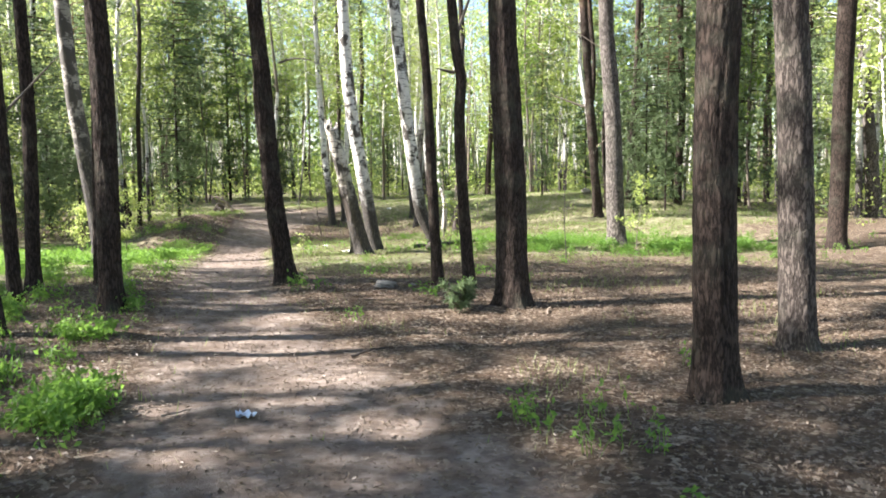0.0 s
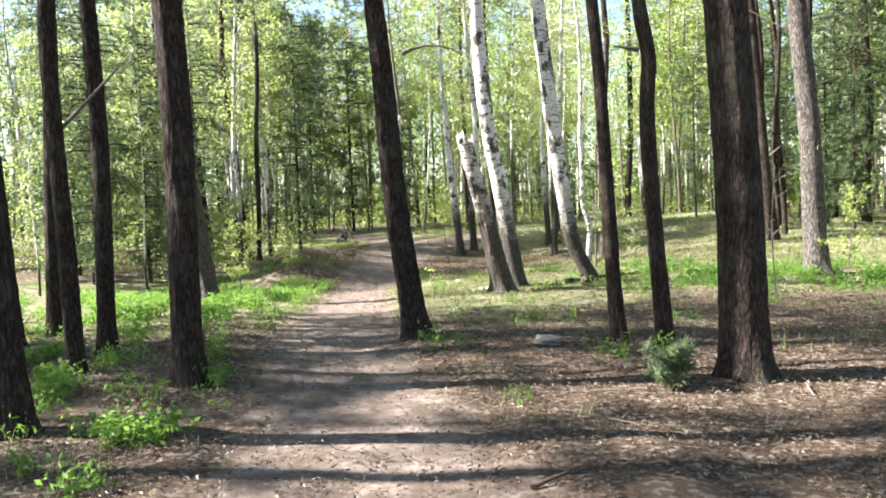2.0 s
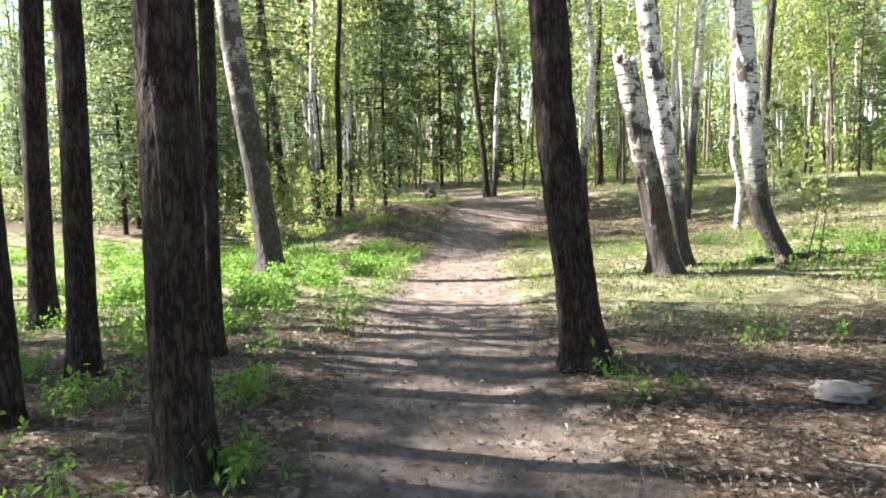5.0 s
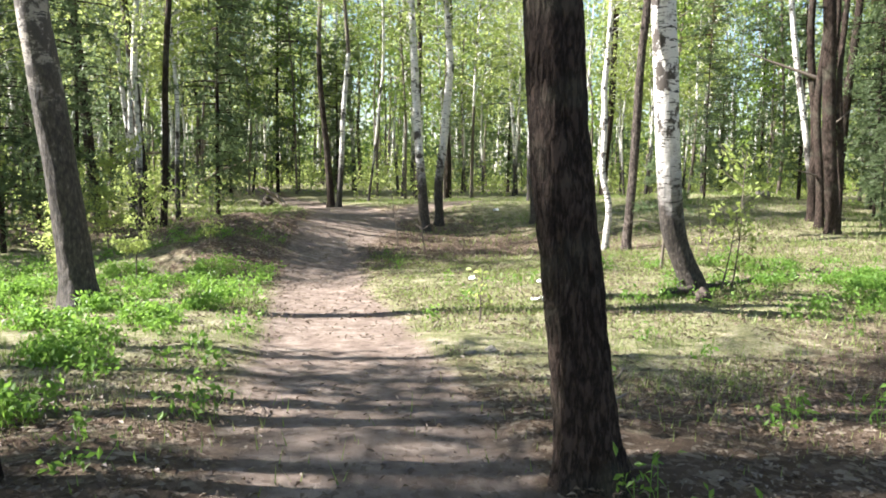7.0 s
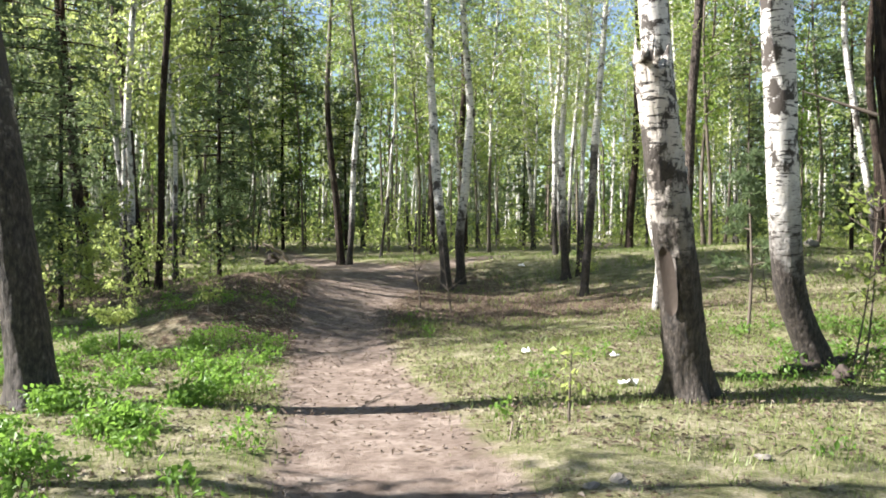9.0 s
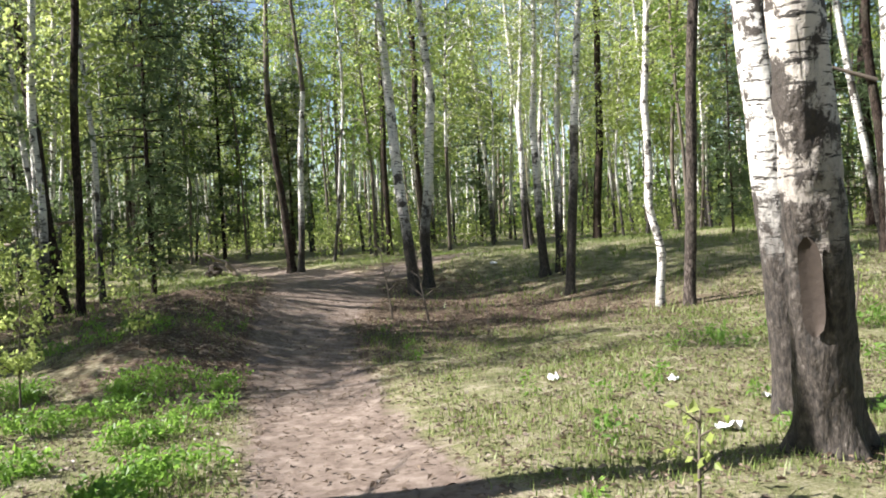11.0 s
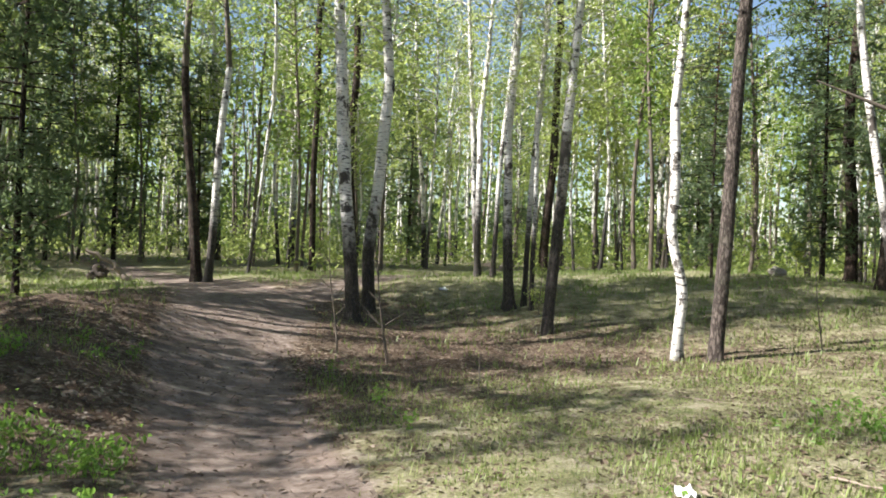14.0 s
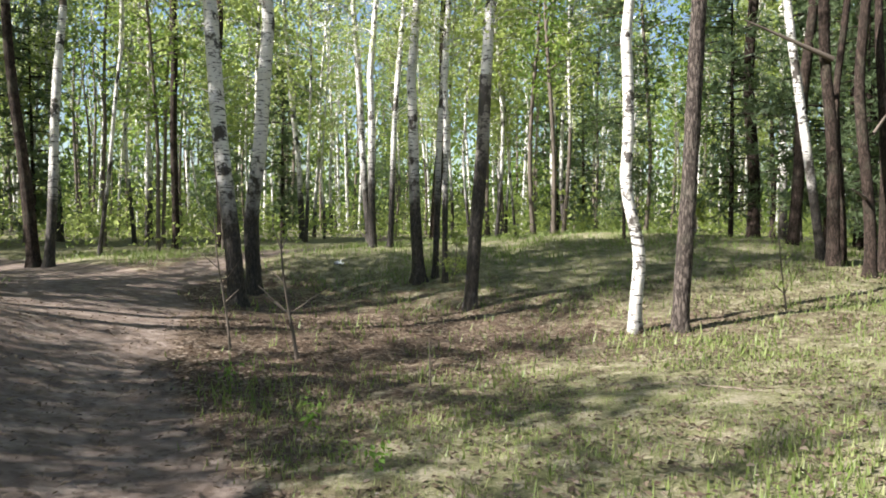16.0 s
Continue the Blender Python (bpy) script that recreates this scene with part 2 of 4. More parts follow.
def part(name, me, parent, label="", kind="", at=(0, 0, 0), turn=0.0, scale=1.0):
    ob = new(name, me)
    ob.parent = parent
    ob.matrix_basis = Matrix.LocRotScale(at, Euler((0, 0, turn)), (scale,) * 3)
    return tagged(ob, label, "", "", kind)


# ---- ground ----
BUMPS = [
    (0, 8, -0.1), (-4, 12, 0.09), (-4, 16, -0.14), (5, 16, -0.15), (-12, 20, -0.26), (-8, 20, -0.27), (0, 20, 0.12), (5, 20, -0.14),
    (-12, 24, -0.1), (-4, 24, -0.37), (0, 24, -0.18), (-12, 28, -0.14), (-8, 28, 0.18), (-4, 28, -0.1), (5, 28, 0.19),
    (-12, 32, -0.25), (0, 32, 0.19), (5, 32, 0.39), (-12, 37, -0.15), (5, 37, 0.09),
]
HUMMOCKS = [(-4.2, 28.7, 1.4, -0.36), (-1.8, 26.8, 1.3, -0.1), (-8.0, 21.3, 1.0, 0.5), (-8.5, 24.3, 1.3, 0.48), (-3.6, 31.5, 1.6, 0.12)]
TRAIL = [(0.6, -8), (0.2, 0), (-0.6, 3.2), (-1.7, 6), (-2.8, 8.8), (-3.55, 10.7), (-4.3, 13.6), (-4.75, 15.5), (-5.25, 17.2), (-5.6, 19), (-6.1, 21.3), (-6.55, 24), (-6.6, 26.4), (-6.7, 28.4), (-7.6, 31), (-9, 34), (-11.5, 38), (-15, 46), (-18, 60)]
SPUR = [(-6.6, 28.6), (-5.2, 31), (-3.4, 33.2), (-1.5, 36), (1, 42), (3, 55)]


def distance_to(line, x, y):
    best = np.full(np.shape(x), 1e9)
    for (ax, ay), (bx, by) in zip(line, line[1:]):
        dx, dy = bx - ax, by - ay
        s = np.clip(((x - ax) * dx + (y - ay) * dy) / (dx * dx + dy * dy), 0, 1)
        best = np.minimum(best, np.hypot(x - ax - s * dx, y - ay - s * dy))
    return best


def trodden(x, y):
    wide = np.interp(y, [-8, 3, 9, 15, 18, 24, 28, 34], [1.5, 1.35, 0.85, 0.68, 0.62, 0.75, 1.2, 0.7])
    a = 1 / (1 + np.exp((distance_to(TRAIL, x, y) - wide) / 0.13))
    b = 1 / (1 + np.exp((distance_to(SPUR, x, y) - 0.6) / 0.13))
    return np.maximum(a * np.interp(y, [3, 10, 14.5], [0.6, 0.68, 1.0]), 0.8 * b)


def height(x, y):
    x, y = np.asarray(x, float), np.asarray(y, float)
    z = 0.37 / (1 + np.exp(-(y - 30) / 4))
    for bx, by, h in BUMPS:
        z = z + h * np.exp(-((x - bx) ** 2 + (y - by) ** 2) / (2 * 2.9 ** 2))
    for bx, by, r, h in HUMMOCKS:
        z = z + h * np.exp(-((x - bx) ** 2 + (y - by) ** 2) / (2 * r * r))
    return z - 0.05 * trodden(x, y)


def turf(x, y):
    def blob(cx, cy, rx, ry, h):
        return h * np.exp(-(((x - cx) / rx) ** 2 + ((y - cy) / ry) ** 2))
    g = blob(-2.4, 18.6, 3.0, 3.8, 0.9) + blob(3.0, 18.5, 4.5, 3.2, 1.0) + blob(6, 26, 7, 4, 0.75) + blob(0, 31, 4, 3, 0.8) + blob(-7.5, 14.5, 3.5, 3, 0.9)
    g = g + blob(-11, 20, 2.5, 4, 0.6) + blob(-12, 33, 5, 4, 0.9) + blob(-5, 5, 1.6, 4, 0.45) + blob(-2.2, 14.6, 1.6, 2.2, 0.7) + blob(8, 38, 12, 6, 0.7) + blob(-17, 15, 8, 6, 1.0)
    return np.clip(g + 0.6 / (1 + np.exp(-(y - 35) / 2)), 0, 1.1)


def spaced(lo, hi, step, out, grow):
    near = list(np.arange(lo, hi, step))
    d, a, b = step, lo, hi
    left, right = [], []
    while a > -out or b < out:
        d *= grow
        a, b = a - d, b + d
        left.append(a)
        right.append(b)
    return np.array(left[::-1] + near + right)


def ground():
    xs, ys = spaced(-12, 9, 0.13, 400, 1.17), spaced(0, 34, 0.13, 400, 1.17)
    x, y = np.meshgrid(xs, ys)
    z = height(x, y)
    near = np.exp(-((np.hypot(x + 3, y - 15) / 28) ** 4))
    rough = np.array([noise.fractal(Vector((a * 1.1, b * 1.1, 0.3)), 0.7, 2.1, 4) for a, b in zip(x.ravel(), y.ravel())]).reshape(x.shape)
    worn = trodden(x, y)
    z += near * rough * (0.045 - 0.03 * worn)
    ny, nx = x.shape
    i, j = np.meshgrid(np.arange(ny - 1), np.arange(nx - 1), indexing="ij")
    f = np.stack([i * nx + j, i * nx + j + 1, (i + 1) * nx + j + 1, (i + 1) * nx + j], -1).reshape(-1, 4)
    me = mesh_of("ground", np.stack([x, y, z], -1).reshape(-1, 3), f, FLOOR)
    for key, val in (("trodden", worn), ("turf", turf(x, y))):
        me.attributes.new(key, "FLOAT", "POINT").data.foreach_set("value", val.ravel().astype(np.float32))
    tagged(new("ground", me), "forest floor with a sandy footpath, leaf litter and thin grass", "ground", "", "structure")


ground()


def on_ground(x, y, sink=0.0):
    return (x, y, float(height(x, y)) - sink)


# ---- trees ----
def trunk_mesh(name, r0, r1, tall, mat, lean=(0, 0), straighten=5.0, sway=0.03, sides=14, rings=40, ridge=0.0, flare=0.35, kinks=(), wound=None, jagged=0.0):
    """A tapered trunk with a flared foot, following its lean and then growing upright. kinks: (height, dx, dy, spread)."""
    seed = rng.uniform(0, 99)
    low = min(0.8, tall * 0.6)
    h = np.concatenate([np.linspace(-0.12, low, rings // 3), np.linspace(low, tall, rings - rings // 3 + 1)[1:]])
    run = np.where(h < straighten, h, straighten + (1 - np.exp(-(h - straighten) / 4)) * 4 * 0.6)
    cx, cy = lean[0] * run, lean[1] * run
    cx = cx + sway * np.sin(h * 1.1 + seed) * np.clip(h / 3, 0, 1)
    cy = cy + sway * np.sin(h * 0.9 + seed * 2) * np.clip(h / 3, 0, 1)
    for kh, kx, ky, ks in kinks:
        g = np.exp(-((h - kh) / ks) ** 2)
        cx, cy = cx + kx * g, cy + ky * g
    r = r0 + (r1 - r0) * np.clip(h / tall, 0, 1)
    a = np.linspace(0, 2 * np.pi, sides, endpoint=False)
    v = np.zeros((len(h), sides, 3))
    for i, z in enumerate(h):
        toes = 1 + flare * math.exp(-max(z, 0) / 0.16) * (1 + 0.55 * np.sin(a * 4 + seed) + 0.3 * np.sin(a * 7 + seed * 3))
        bulge = np.array([noise.noise(Vector((math.cos(q) * 1.5, math.sin(q) * 1.5, z * 0.9 + seed))) for q in a])
        rr = r[i] * toes * (1 + 0.07 * bulge)
        if ridge:
            crack = np.array([1 - abs(noise.noise(Vector((math.cos(q) * 6.5, math.sin(q) * 6.5, z * 2.6 + seed)))) * 2.2 + 0.5 * noise.noise(Vector((math.cos(q) * 15, math.sin(q) * 15, z * 11))) for q in a])
            rr = rr + ridge * (crack - 0.7)
        if wound:
            wa, wz, ww, wh = wound
            da = (a - wa + np.pi) % (2 * np.pi) - np.pi
            rr = rr * (1 - 0.42 * np.exp(-((da / ww) ** 4) - ((z - wz) / wh) ** 4))
        v[i, :, 0], v[i, :, 1], v[i, :, 2] = cx[i] + rr * np.cos(a), cy[i] + rr * np.sin(a), z
    if jagged:
        v[-1, :, 2] += jagged * rng.uniform(-1, 1, sides)
        v[-2, :, 2] += jagged * 0.4 * rng.uniform(-1, 0, sides)
        v = np.concatenate([v, (v[-1] * 0.35 + v[-1].mean(0) * 0.65 - [0, 0, jagged])[None]])
    n = len(v)
    i, j = np.meshgrid(np.arange(n - 1), np.arange(sides), indexing="ij")
    k = (j + 1) % sides
    f = np.stack([i * sides + j, i * sides + k, (i + 1) * sides + k, (i + 1) * sides + j], -1).reshape(-1, 4)
    return mesh_of(name, v.reshape(-1, 3), f, mat), (float(cx[-1]), float(cy[-1]), tall)


def branching(tall, start, count, reach, rise, droop, stem_r, bend=0.25):
    """The stem and limbs above a trunk: pieces of tube, and points along the outer limbs."""
    z = np.linspace(0, tall, 14)
    ph = rng.uniform(0, 6)
    stem = np.stack([bend * np.sin(z * 0.35 + ph) - bend * math.sin(ph), bend * np.cos(z * 0.3 + ph) - bend * math.cos(ph), z], 1)
    pieces, ends = [tube(stem, np.linspace(stem_r, 0.012, 14), 7)], []
    for q in range(count):
        f = start + (1 - start) * (q + rng.uniform(0, 1)) / count
        p0 = np.array([np.interp(f * tall, z, stem[:, k]) for k in range(3)])
        a = rng.uniform(0, 2 * np.pi)
        long = reach * (0.35 + 0.65 * math.sin(math.pi * min(1, 0.25 + 0.75 * (1 - f)))) * rng.uniform(0.6, 1.15)
        s = np.linspace(0, 1, 4)[:, None]
        out = np.array([math.cos(a), math.sin(a), 0])
        side = np.array([-math.sin(a), math.cos(a), 0]) * rng.normal(0, 0.18)
        line = p0 + long * (s * out + s ** 2 * side) + np.array([0, 0, 1]) * long * (rise * s - droop * s ** 2)
        pieces.append(tube(line, np.linspace(0.03, 0.004, 4) * (0.4 + 0.6 * long / reach), 3))
        ends.append(line)
    return pieces, ends


def scatter_on(lines, each, spread, inner=0.25):
    out = []
    for line in lines:
        s = rng.uniform(inner, 1.05, each) * (len(line) - 1)
        p = np.stack([np.interp(s, np.arange(len(line)), line[:, k]) for k in range(3)], 1)
        out.append(p + rng.normal(0, spread, (each, 3)) * [1, 1, 0.8])
    return np.concatenate(out)


def clumped_on(lines, each, spread, inner=0.2, bunches=5):
    """Points in loose bunches along limbs, with gaps between the bunches."""
    out = []
    for line in lines:
        s = rng.uniform(inner, 1.05, bunches) * (len(line) - 1)
        c = np.stack([np.interp(s, np.arange(len(line)), line[:, k]) for k in range(3)], 1) + rng.normal(0, 0.16, (bunches, 3))
        pick = rng.integers(0, bunches, each)
        out.append(c[pick] + rng.normal(0, spread, (each, 3)) * [1, 1, 0.7])
    return np.concatenate(out)


def birch_crown(tall, count, reach, each, size, stem_r=0.09, mat=BIRCH_LEAF, start=0.05, droop=0.55):
    pieces, lines = branching(tall, start, count, reach, 0.75, droop, stem_r)
    return mesh_of("branchwork", *joined(pieces), UPPER_BARK if mat == BIRCH_LEAF else TWIG_BARK), mesh_of("crown", *leaves(clumped_on(lines, each, 0.17), size), mat, False)


def pine_crown(tall, count, reach, each, size, stem_r=0.11, start=0.25):
    pieces, lines = branching(tall, start, count, reach, 0.35, 0.05, stem_r, 0.15)
    return mesh_of("branchwork", *joined(pieces), PINE_BARK), mesh_of("crown", *tufts(scatter_on(lines, each, 0.14, 0.4), size), NEEDLES, False)


def spruce_crown(tall, count, reach, each, size):
    """A young conifer clothed almost to the ground."""
    pieces, lines = branching(tall, 0.08, count, reach, 0.12, 0.25, 0.07, 0.05)
    return mesh_of("trunk", *pieces[0], PINE_BARK), mesh_of("crown", *tufts(scatter_on(lines, each, 0.15, 0.12), size, 6), NEEDLES, False), mesh_of("branchwork", *joined(pieces[1:]), PINE_BARK)


BIRCH_CROWNS = [birch_crown(10.5, 48, 2.3, 46, 0.135), birch_crown(9.0, 42, 1.9, 46, 0.13), birch_crown(11.5, 52, 2.0, 42, 0.135)]
SLIM_CROWNS = [birch_crown(9.0, 40, 1.5, 44, 0.13, 0.05), birch_crown(8.0, 38, 1.7, 44, 0.13, 0.045), birch_crown(8.5, 38, 1.6, 44, 0.13, 0.05, DARK_LEAF)]
NEAR_CROWNS = [birch_crown(9.5, 46, 1.8, 70, 0.08, 0.1), birch_crown(9.0, 44, 1.6, 70, 0.075, 0.1), birch_crown(8.5, 42, 1.7, 64, 0.075, 0.1, DARK_LEAF)]
PINE_CROWNS = [pine_crown(8.0, 30, 2.0, 17, 0.25), pine_crown(9.0, 32, 1.8, 17, 0.25)]
SPRUCE_CROWNS = [spruce_crown(8.5, 78, 1.6, 13, 0.23), spruce_crown(10.5, 88, 1.9, 13, 0.24), spruce_crown(6.0, 62, 1.3, 12, 0.22)]
LOOKS = {
    "pine": (PINE_BARK, "pine_tree", "pine"),
    "grey": (GREY_BARK, "pine_tree", "pine"),
    "pale": (PALE_BARK, "pine_tree", "pine"),
    "birch": (BIRCH_BARK, "birch_tree", "birch"),
    "foot": (BLACK_FOOT_BARK, "birch_tree", "birch"),
    "white": (SLENDER_BARK, "birch_tree", "birch"),
    "old": (OLD_BIRCH_BARK, "birch_tree", "birch"),
    "thin": (PINE_BARK, "young_tree", "tree"),
}


def stub(p0, a, long, rise, r=0.018, hook=0.0):
    s = np.linspace(0, 1, 7)[:, None]
    out = np.array([math.cos(a), math.sin(a), 0])
    line = np.array(p0) + long * s * out + np.array([0, 0, 1]) * long * (rise * s - hook * s ** 2)
    return tube(line, np.linspace(r, r * 0.25, 7), 5)


def tree(look_of, x, y, lean, dia, dia_top, label, tall=7.0, crown=None, at_top=4.0, stubs=(), **shape):
    """A measured tree: dia at the foot, dia_top at the height at_top."""
    mat, name, category = LOOKS[look_of]
    root = thing(name, on_ground(x, y, 0.02), label, category, "trees beside the path")
    taper = (dia - dia_top) / at_top
    r1 = max(dia / 2 - taper * tall / 2 * 0.85, dia * 0.26)
    me, top = trunk_mesh("trunk", dia / 2 * 0.95, r1, tall, mat, lean, **shape)
    part("trunk", me, root)
    for st in stubs:
        part("branch", mesh_of("branch", *stub(*st), TWIG_BARK), root, "bare dead branch")
    if crown:
        turn = rng.uniform(0, 6.28)
        k = r1 / 0.1
        part("branchwork", crown[0], root, "", "", top, turn, min(1.25, max(0.6, k)))
        part("crown", crown[1], root, "", "", top, turn, min(1.25, max(0.6, k)))
    return root


PC, BC, SC = PINE_CROWNS, NEAR_CROWNS, NEAR_CROWNS
FINE = dict(sides=56, rings=150, ridge=0.011)
MEDIUM = dict(sides=36, rings=100, ridge=0.009)
DARK_PINE = "dark-barked pine trunk standing in leaf litter"
tree("pine", 1.67, 5.29, (-0.027, 0), 0.32, 0.28, DARK_PINE + " close to the path", crown=PC[0], **FINE)
tree("grey", 2.91, 6.81, (-0.05, 0), 0.33, 0.28, "greyish sunlit pine trunk on bare litter", crown=PC[1], **MEDIUM)
tree("pine", 7.94, 16.44, (0.007, 0), 0.42, 0.38, "dark forked pine behind the litter slope", crown=PC[0], stubs=[((0, 0, 4.2), 0.4, 1.4, 0.6)])
tree("pale", 12.9, 24.25, (-0.1, 0), 0.48, 0.36, "pale-barked leaning pine at the clearing", crown=PC[1])
tree("pale", 3.63, 18.21, (-0.054, 0), 0.46, 0.36, "tall pale-barked pine at the edge of the grass", tall=8.0, crown=PC[0], stubs=[((0.1, 0, 3.6), 0.3, 0.7, 0.3), ((-0.1, 0, 4.4), 2.9, 1.6, 0.7)], sides=24, rings=60, ridge=0.008)
tree("pine", 4.39, 24.78, (-0.092, -0.014), 0.29, 0.25, "reddish-brown pine beyond the clearing", crown=PC[1], at_top=6.8)
tree("pine", 0.52, 9.31, (-0.027, 0), 0.43, 0.32, "thick dark pine trunk in shaded litter", crown=PC[0], **FINE)
tree("thin", 0.01, 10.6, (-0.062, -0.009), 0.19, 0.13, "slender knotted dark tree with a fork", tall=5.0, crown=SC[2], stubs=[((-0.2, 0, 3.4), 1.0, 0.8, 1.6, 0.03), ((-0.19, 0, 3.0), 3.3, 0.25, 0.2, 0.03)], sides=20, rings=60, ridge=0.006, kinks=((2.9, 0.05, 0, 0.3),))
tree("thin", -0.44, 10.93, (-0.054, -0.008), 0.18, 0.11, "slender straight dark tree", tall=5.0, crown=SC[2], sides=20, rings=60, ridge=0.005)
tree("pine", -2.65, 10.98, (-0.138, 0.03), 0.3, 0.21, "pine with deeply fissured bark at the path", tall=8, straighten=1.5, crown=PC[1], stubs=[((0.0, -0.1, 3.15), 5.9, 0.75, 0.35, 0.02, 0.5), ((-0.3, -0.1, 3.2), 3.4, 0.35, 0.3, 0.018)], sides=72, rings=190, ridge=0.016, flare=0.4)
tree("foot", -1.95, 16.5, (-0.14, -0.13), 0.32, 0.21, "leaning white birch with a blackened foot", tall=8.5, straighten=2.5, crown=BC[0], at_top=3.4, sides=24, rings=60, ridge=0.008)
tree("foot", -0.86, 16.95, (-0.14, -0.18), 0.31, 0.27, "white birch with a black foot, curving upward", tall=8.5, straighten=3.0, crown=BC[1], at_top=3.4, sides=28, rings=70, ridge=0.008, kinks=((0.0, 0.22, 0, 0.5),))
tree("old", -7.36, 15.3, (-0.1, -0.034), 0.36, 0.30, "old birch with scarred flaking bark among herbs", tall=8.5, crown=BC[2], stubs=[((-0.3, 0, 2.2), 2.0, 0.9, 0.5)], sides=32, rings=80, ridge=0.012, flare=0.5)
tree("pine", -4.21, 8.73, (-0.004, 0.007), 0.28, 0.24, "dark pine at the edge of the path", crown=PC[0], **FINE)
tree("pine", -5.55, 9.06, (-0.005, 0), 0.18, 0.13, "dark slim pine in green undergrowth", crown=PC[1], stubs=[((0.0, 0, 2.3), 0.9, 0.7, 1.1, 0.022)], **MEDIUM)
tree("pine", -5.79, 9.92, (0.017, 0.004), 0.2, 0.15, "dark slim pine in green undergrowth", crown=PC[0], **MEDIUM)
tree("pine", -7.47, 10.61, (-0.03, -0.007), 0.21, 0.17, "dark leaning pine in green undergrowth", crown=PC[1], **MEDIUM)
tree("pine", -7.43, 11.3, (0.041, 0.01), 0.24, 0.17, "dark pine in green undergrowth", crown=PC[0])
tree("pine", -4.75, 7.29, (-0.061, -0.015), 0.25, 0.21, "dark leaning pine beside the path", crown=PC[1], **FINE)
tree("thin", -5.22, 10.55, (0.017, 0.006), 0.13, 0.1, "thin dark stem behind a pine", tall=5, crown=SC[2])
tree("birch", -4.81, 28.35, (-0.087, 0.022), 0.27, 0.19, "leaning birch with a dark foot on the mound", tall=4.4, crown=BC[0], at_top=5.3, sides=20)
tree("birch", -4.48, 29.33, (0.05, -0.013), 0.26, 0.18, "white birch with a dark foot on the mound", tall=4.4, crown=BC[1], at_top=5.6, sides=20, kinks=((1.2, -0.12, 0, 0.9),))
tree("birch", -1.4, 34.36, (-0.076, 0.025), 0.19, 0.13, "slender white birch of a clump", tall=3.6, crown=SC[0], at_top=5.9)
tree("birch", -1.82, 32.28, (-0.022, 0.007), 0.17, 0.12, "slender white birch of a clump", tall=3.6, crown=SC[1], at_top=5.2)
tree("birch", -1.47, 32.21, (0.042, -0.014), 0.13, 0.09, "thin white birch of a clump", tall=3.4, crown=SC[0])
tree("birch", -1.85, 28.75, (-0.051, 0.017), 0.21, 0.13, "white birch with a black swollen foot", tall=3.4, crown=SC[1], at_top=4.5, flare=0.7)
tree("birch", -1.56, 28.8, (0.036, -0.012), 0.11, 0.09, "thin white birch in a clump with shoots", tall=3.4, crown=SC[0], at_top=4.6)
tree("birch", -1.5, 28.44, (-0.007, 0.002), 0.1, 0.08, "thin white birch in a clump with shoots", tall=3.4, crown=SC[1], at_top=4.6)
tree("old", -1.63, 26.9, (0.057, -0.019), 0.2, 0.16, "grey-footed birch leaning on the slope", tall=3.4, crown=SC[1], at_top=4.5, sides=20)
tree("white", -0.6, 24.17, (-0.051, 0.017), 0.15, 0.115, "slender white birch with a bend low down", tall=3.4, crown=SC[0], at_top=3.9, sides=20, rings=60, kinks=((0.9, 0.09, -0.02, 0.5), (1.75, -0.05, 0.0, 0.4)))
tree("grey", -0.23, 23.84, (0.044, -0.015), 0.2, 0.165, "slim brown pine leaning in the hollow", tall=6, crown=PC[0], sides=24, rings=70, ridge=0.006)
tree("birch", 4.87, 26.96, (-0.144, 0.048), 0.17, 0.14, "white birch leaning among dark pines", tall=5, crown=SC[1], at_top=4.4)
tree("pine", 4.58, 26.42, (-0.035, 0.012), 0.22, 0.16, "dark pine of a close group, with a crooked limb", tall=6, crown=PC[0], at_top=4.3, stubs=[((-0.1, 0, 3.4), 2.9, 1.5, 0.4, 0.05)], sway=0.1)
tree("pine", 4.98, 26.63, (-0.017, 0.006), 0.14, 0.11, "dark pine of a close group", crown=PC[1], at_top=4.4, sway=0.1)
tree("pine", 4.41, 25.54, (-0.036, 0.012), 0.19, 0.14, "dark forked pine of a close group", crown=PC[0], at_top=4.2, stubs=[((0.0, 0, 2.2), 0.3, 0.9, 0.8, 0.03), ((-0.1, 0, 1.2), 3.6, 0.7, 0.2, 0.03)], sway=0.1)
tree("pine", 4.91, 25.77, (-0.023, 0.008), 0.15, 0.12, "dark pine of a close group", crown=PC[1], at_top=4.2, sway=0.1)
tree("thin", -8.35, 32.98, (-0.081, -0.005), 0.26, 0.14, "twin-stemmed tree on the mound", tall=5, crown=SC[2], at_top=5.4)
tree("birch", -8.06, 32.75, (0.06, 0.003), 0.2, 0.12, "leaning pale twin stem on the mound", tall=5, crown=SC[2], at_top=6.2)
tree("pine", -13.17, 26.88, (-0.096, -0.006), 0.29, 0.21, "dark pine in the undergrowth", crown=PC[1], at_top=6.6)
tree("thin", -10.78, 25.3, (0.044, 0.003), 0.16, 0.13, "thin grey stem in the undergrowth", crown=SC[2], at_top=6.2)
tree("birch", -12.62, 27.7, (-0.009, 0), 0.18, 0.14, "birch with forked twiggy crown", tall=5, crown=SC[0], at_top=6.9)
tree("pine", -5.81, 37.0, (-0.007, 0.002), 0.19, 0.17, "straight dark pine in the far wood", crown=PC[0], at_top=6.2)
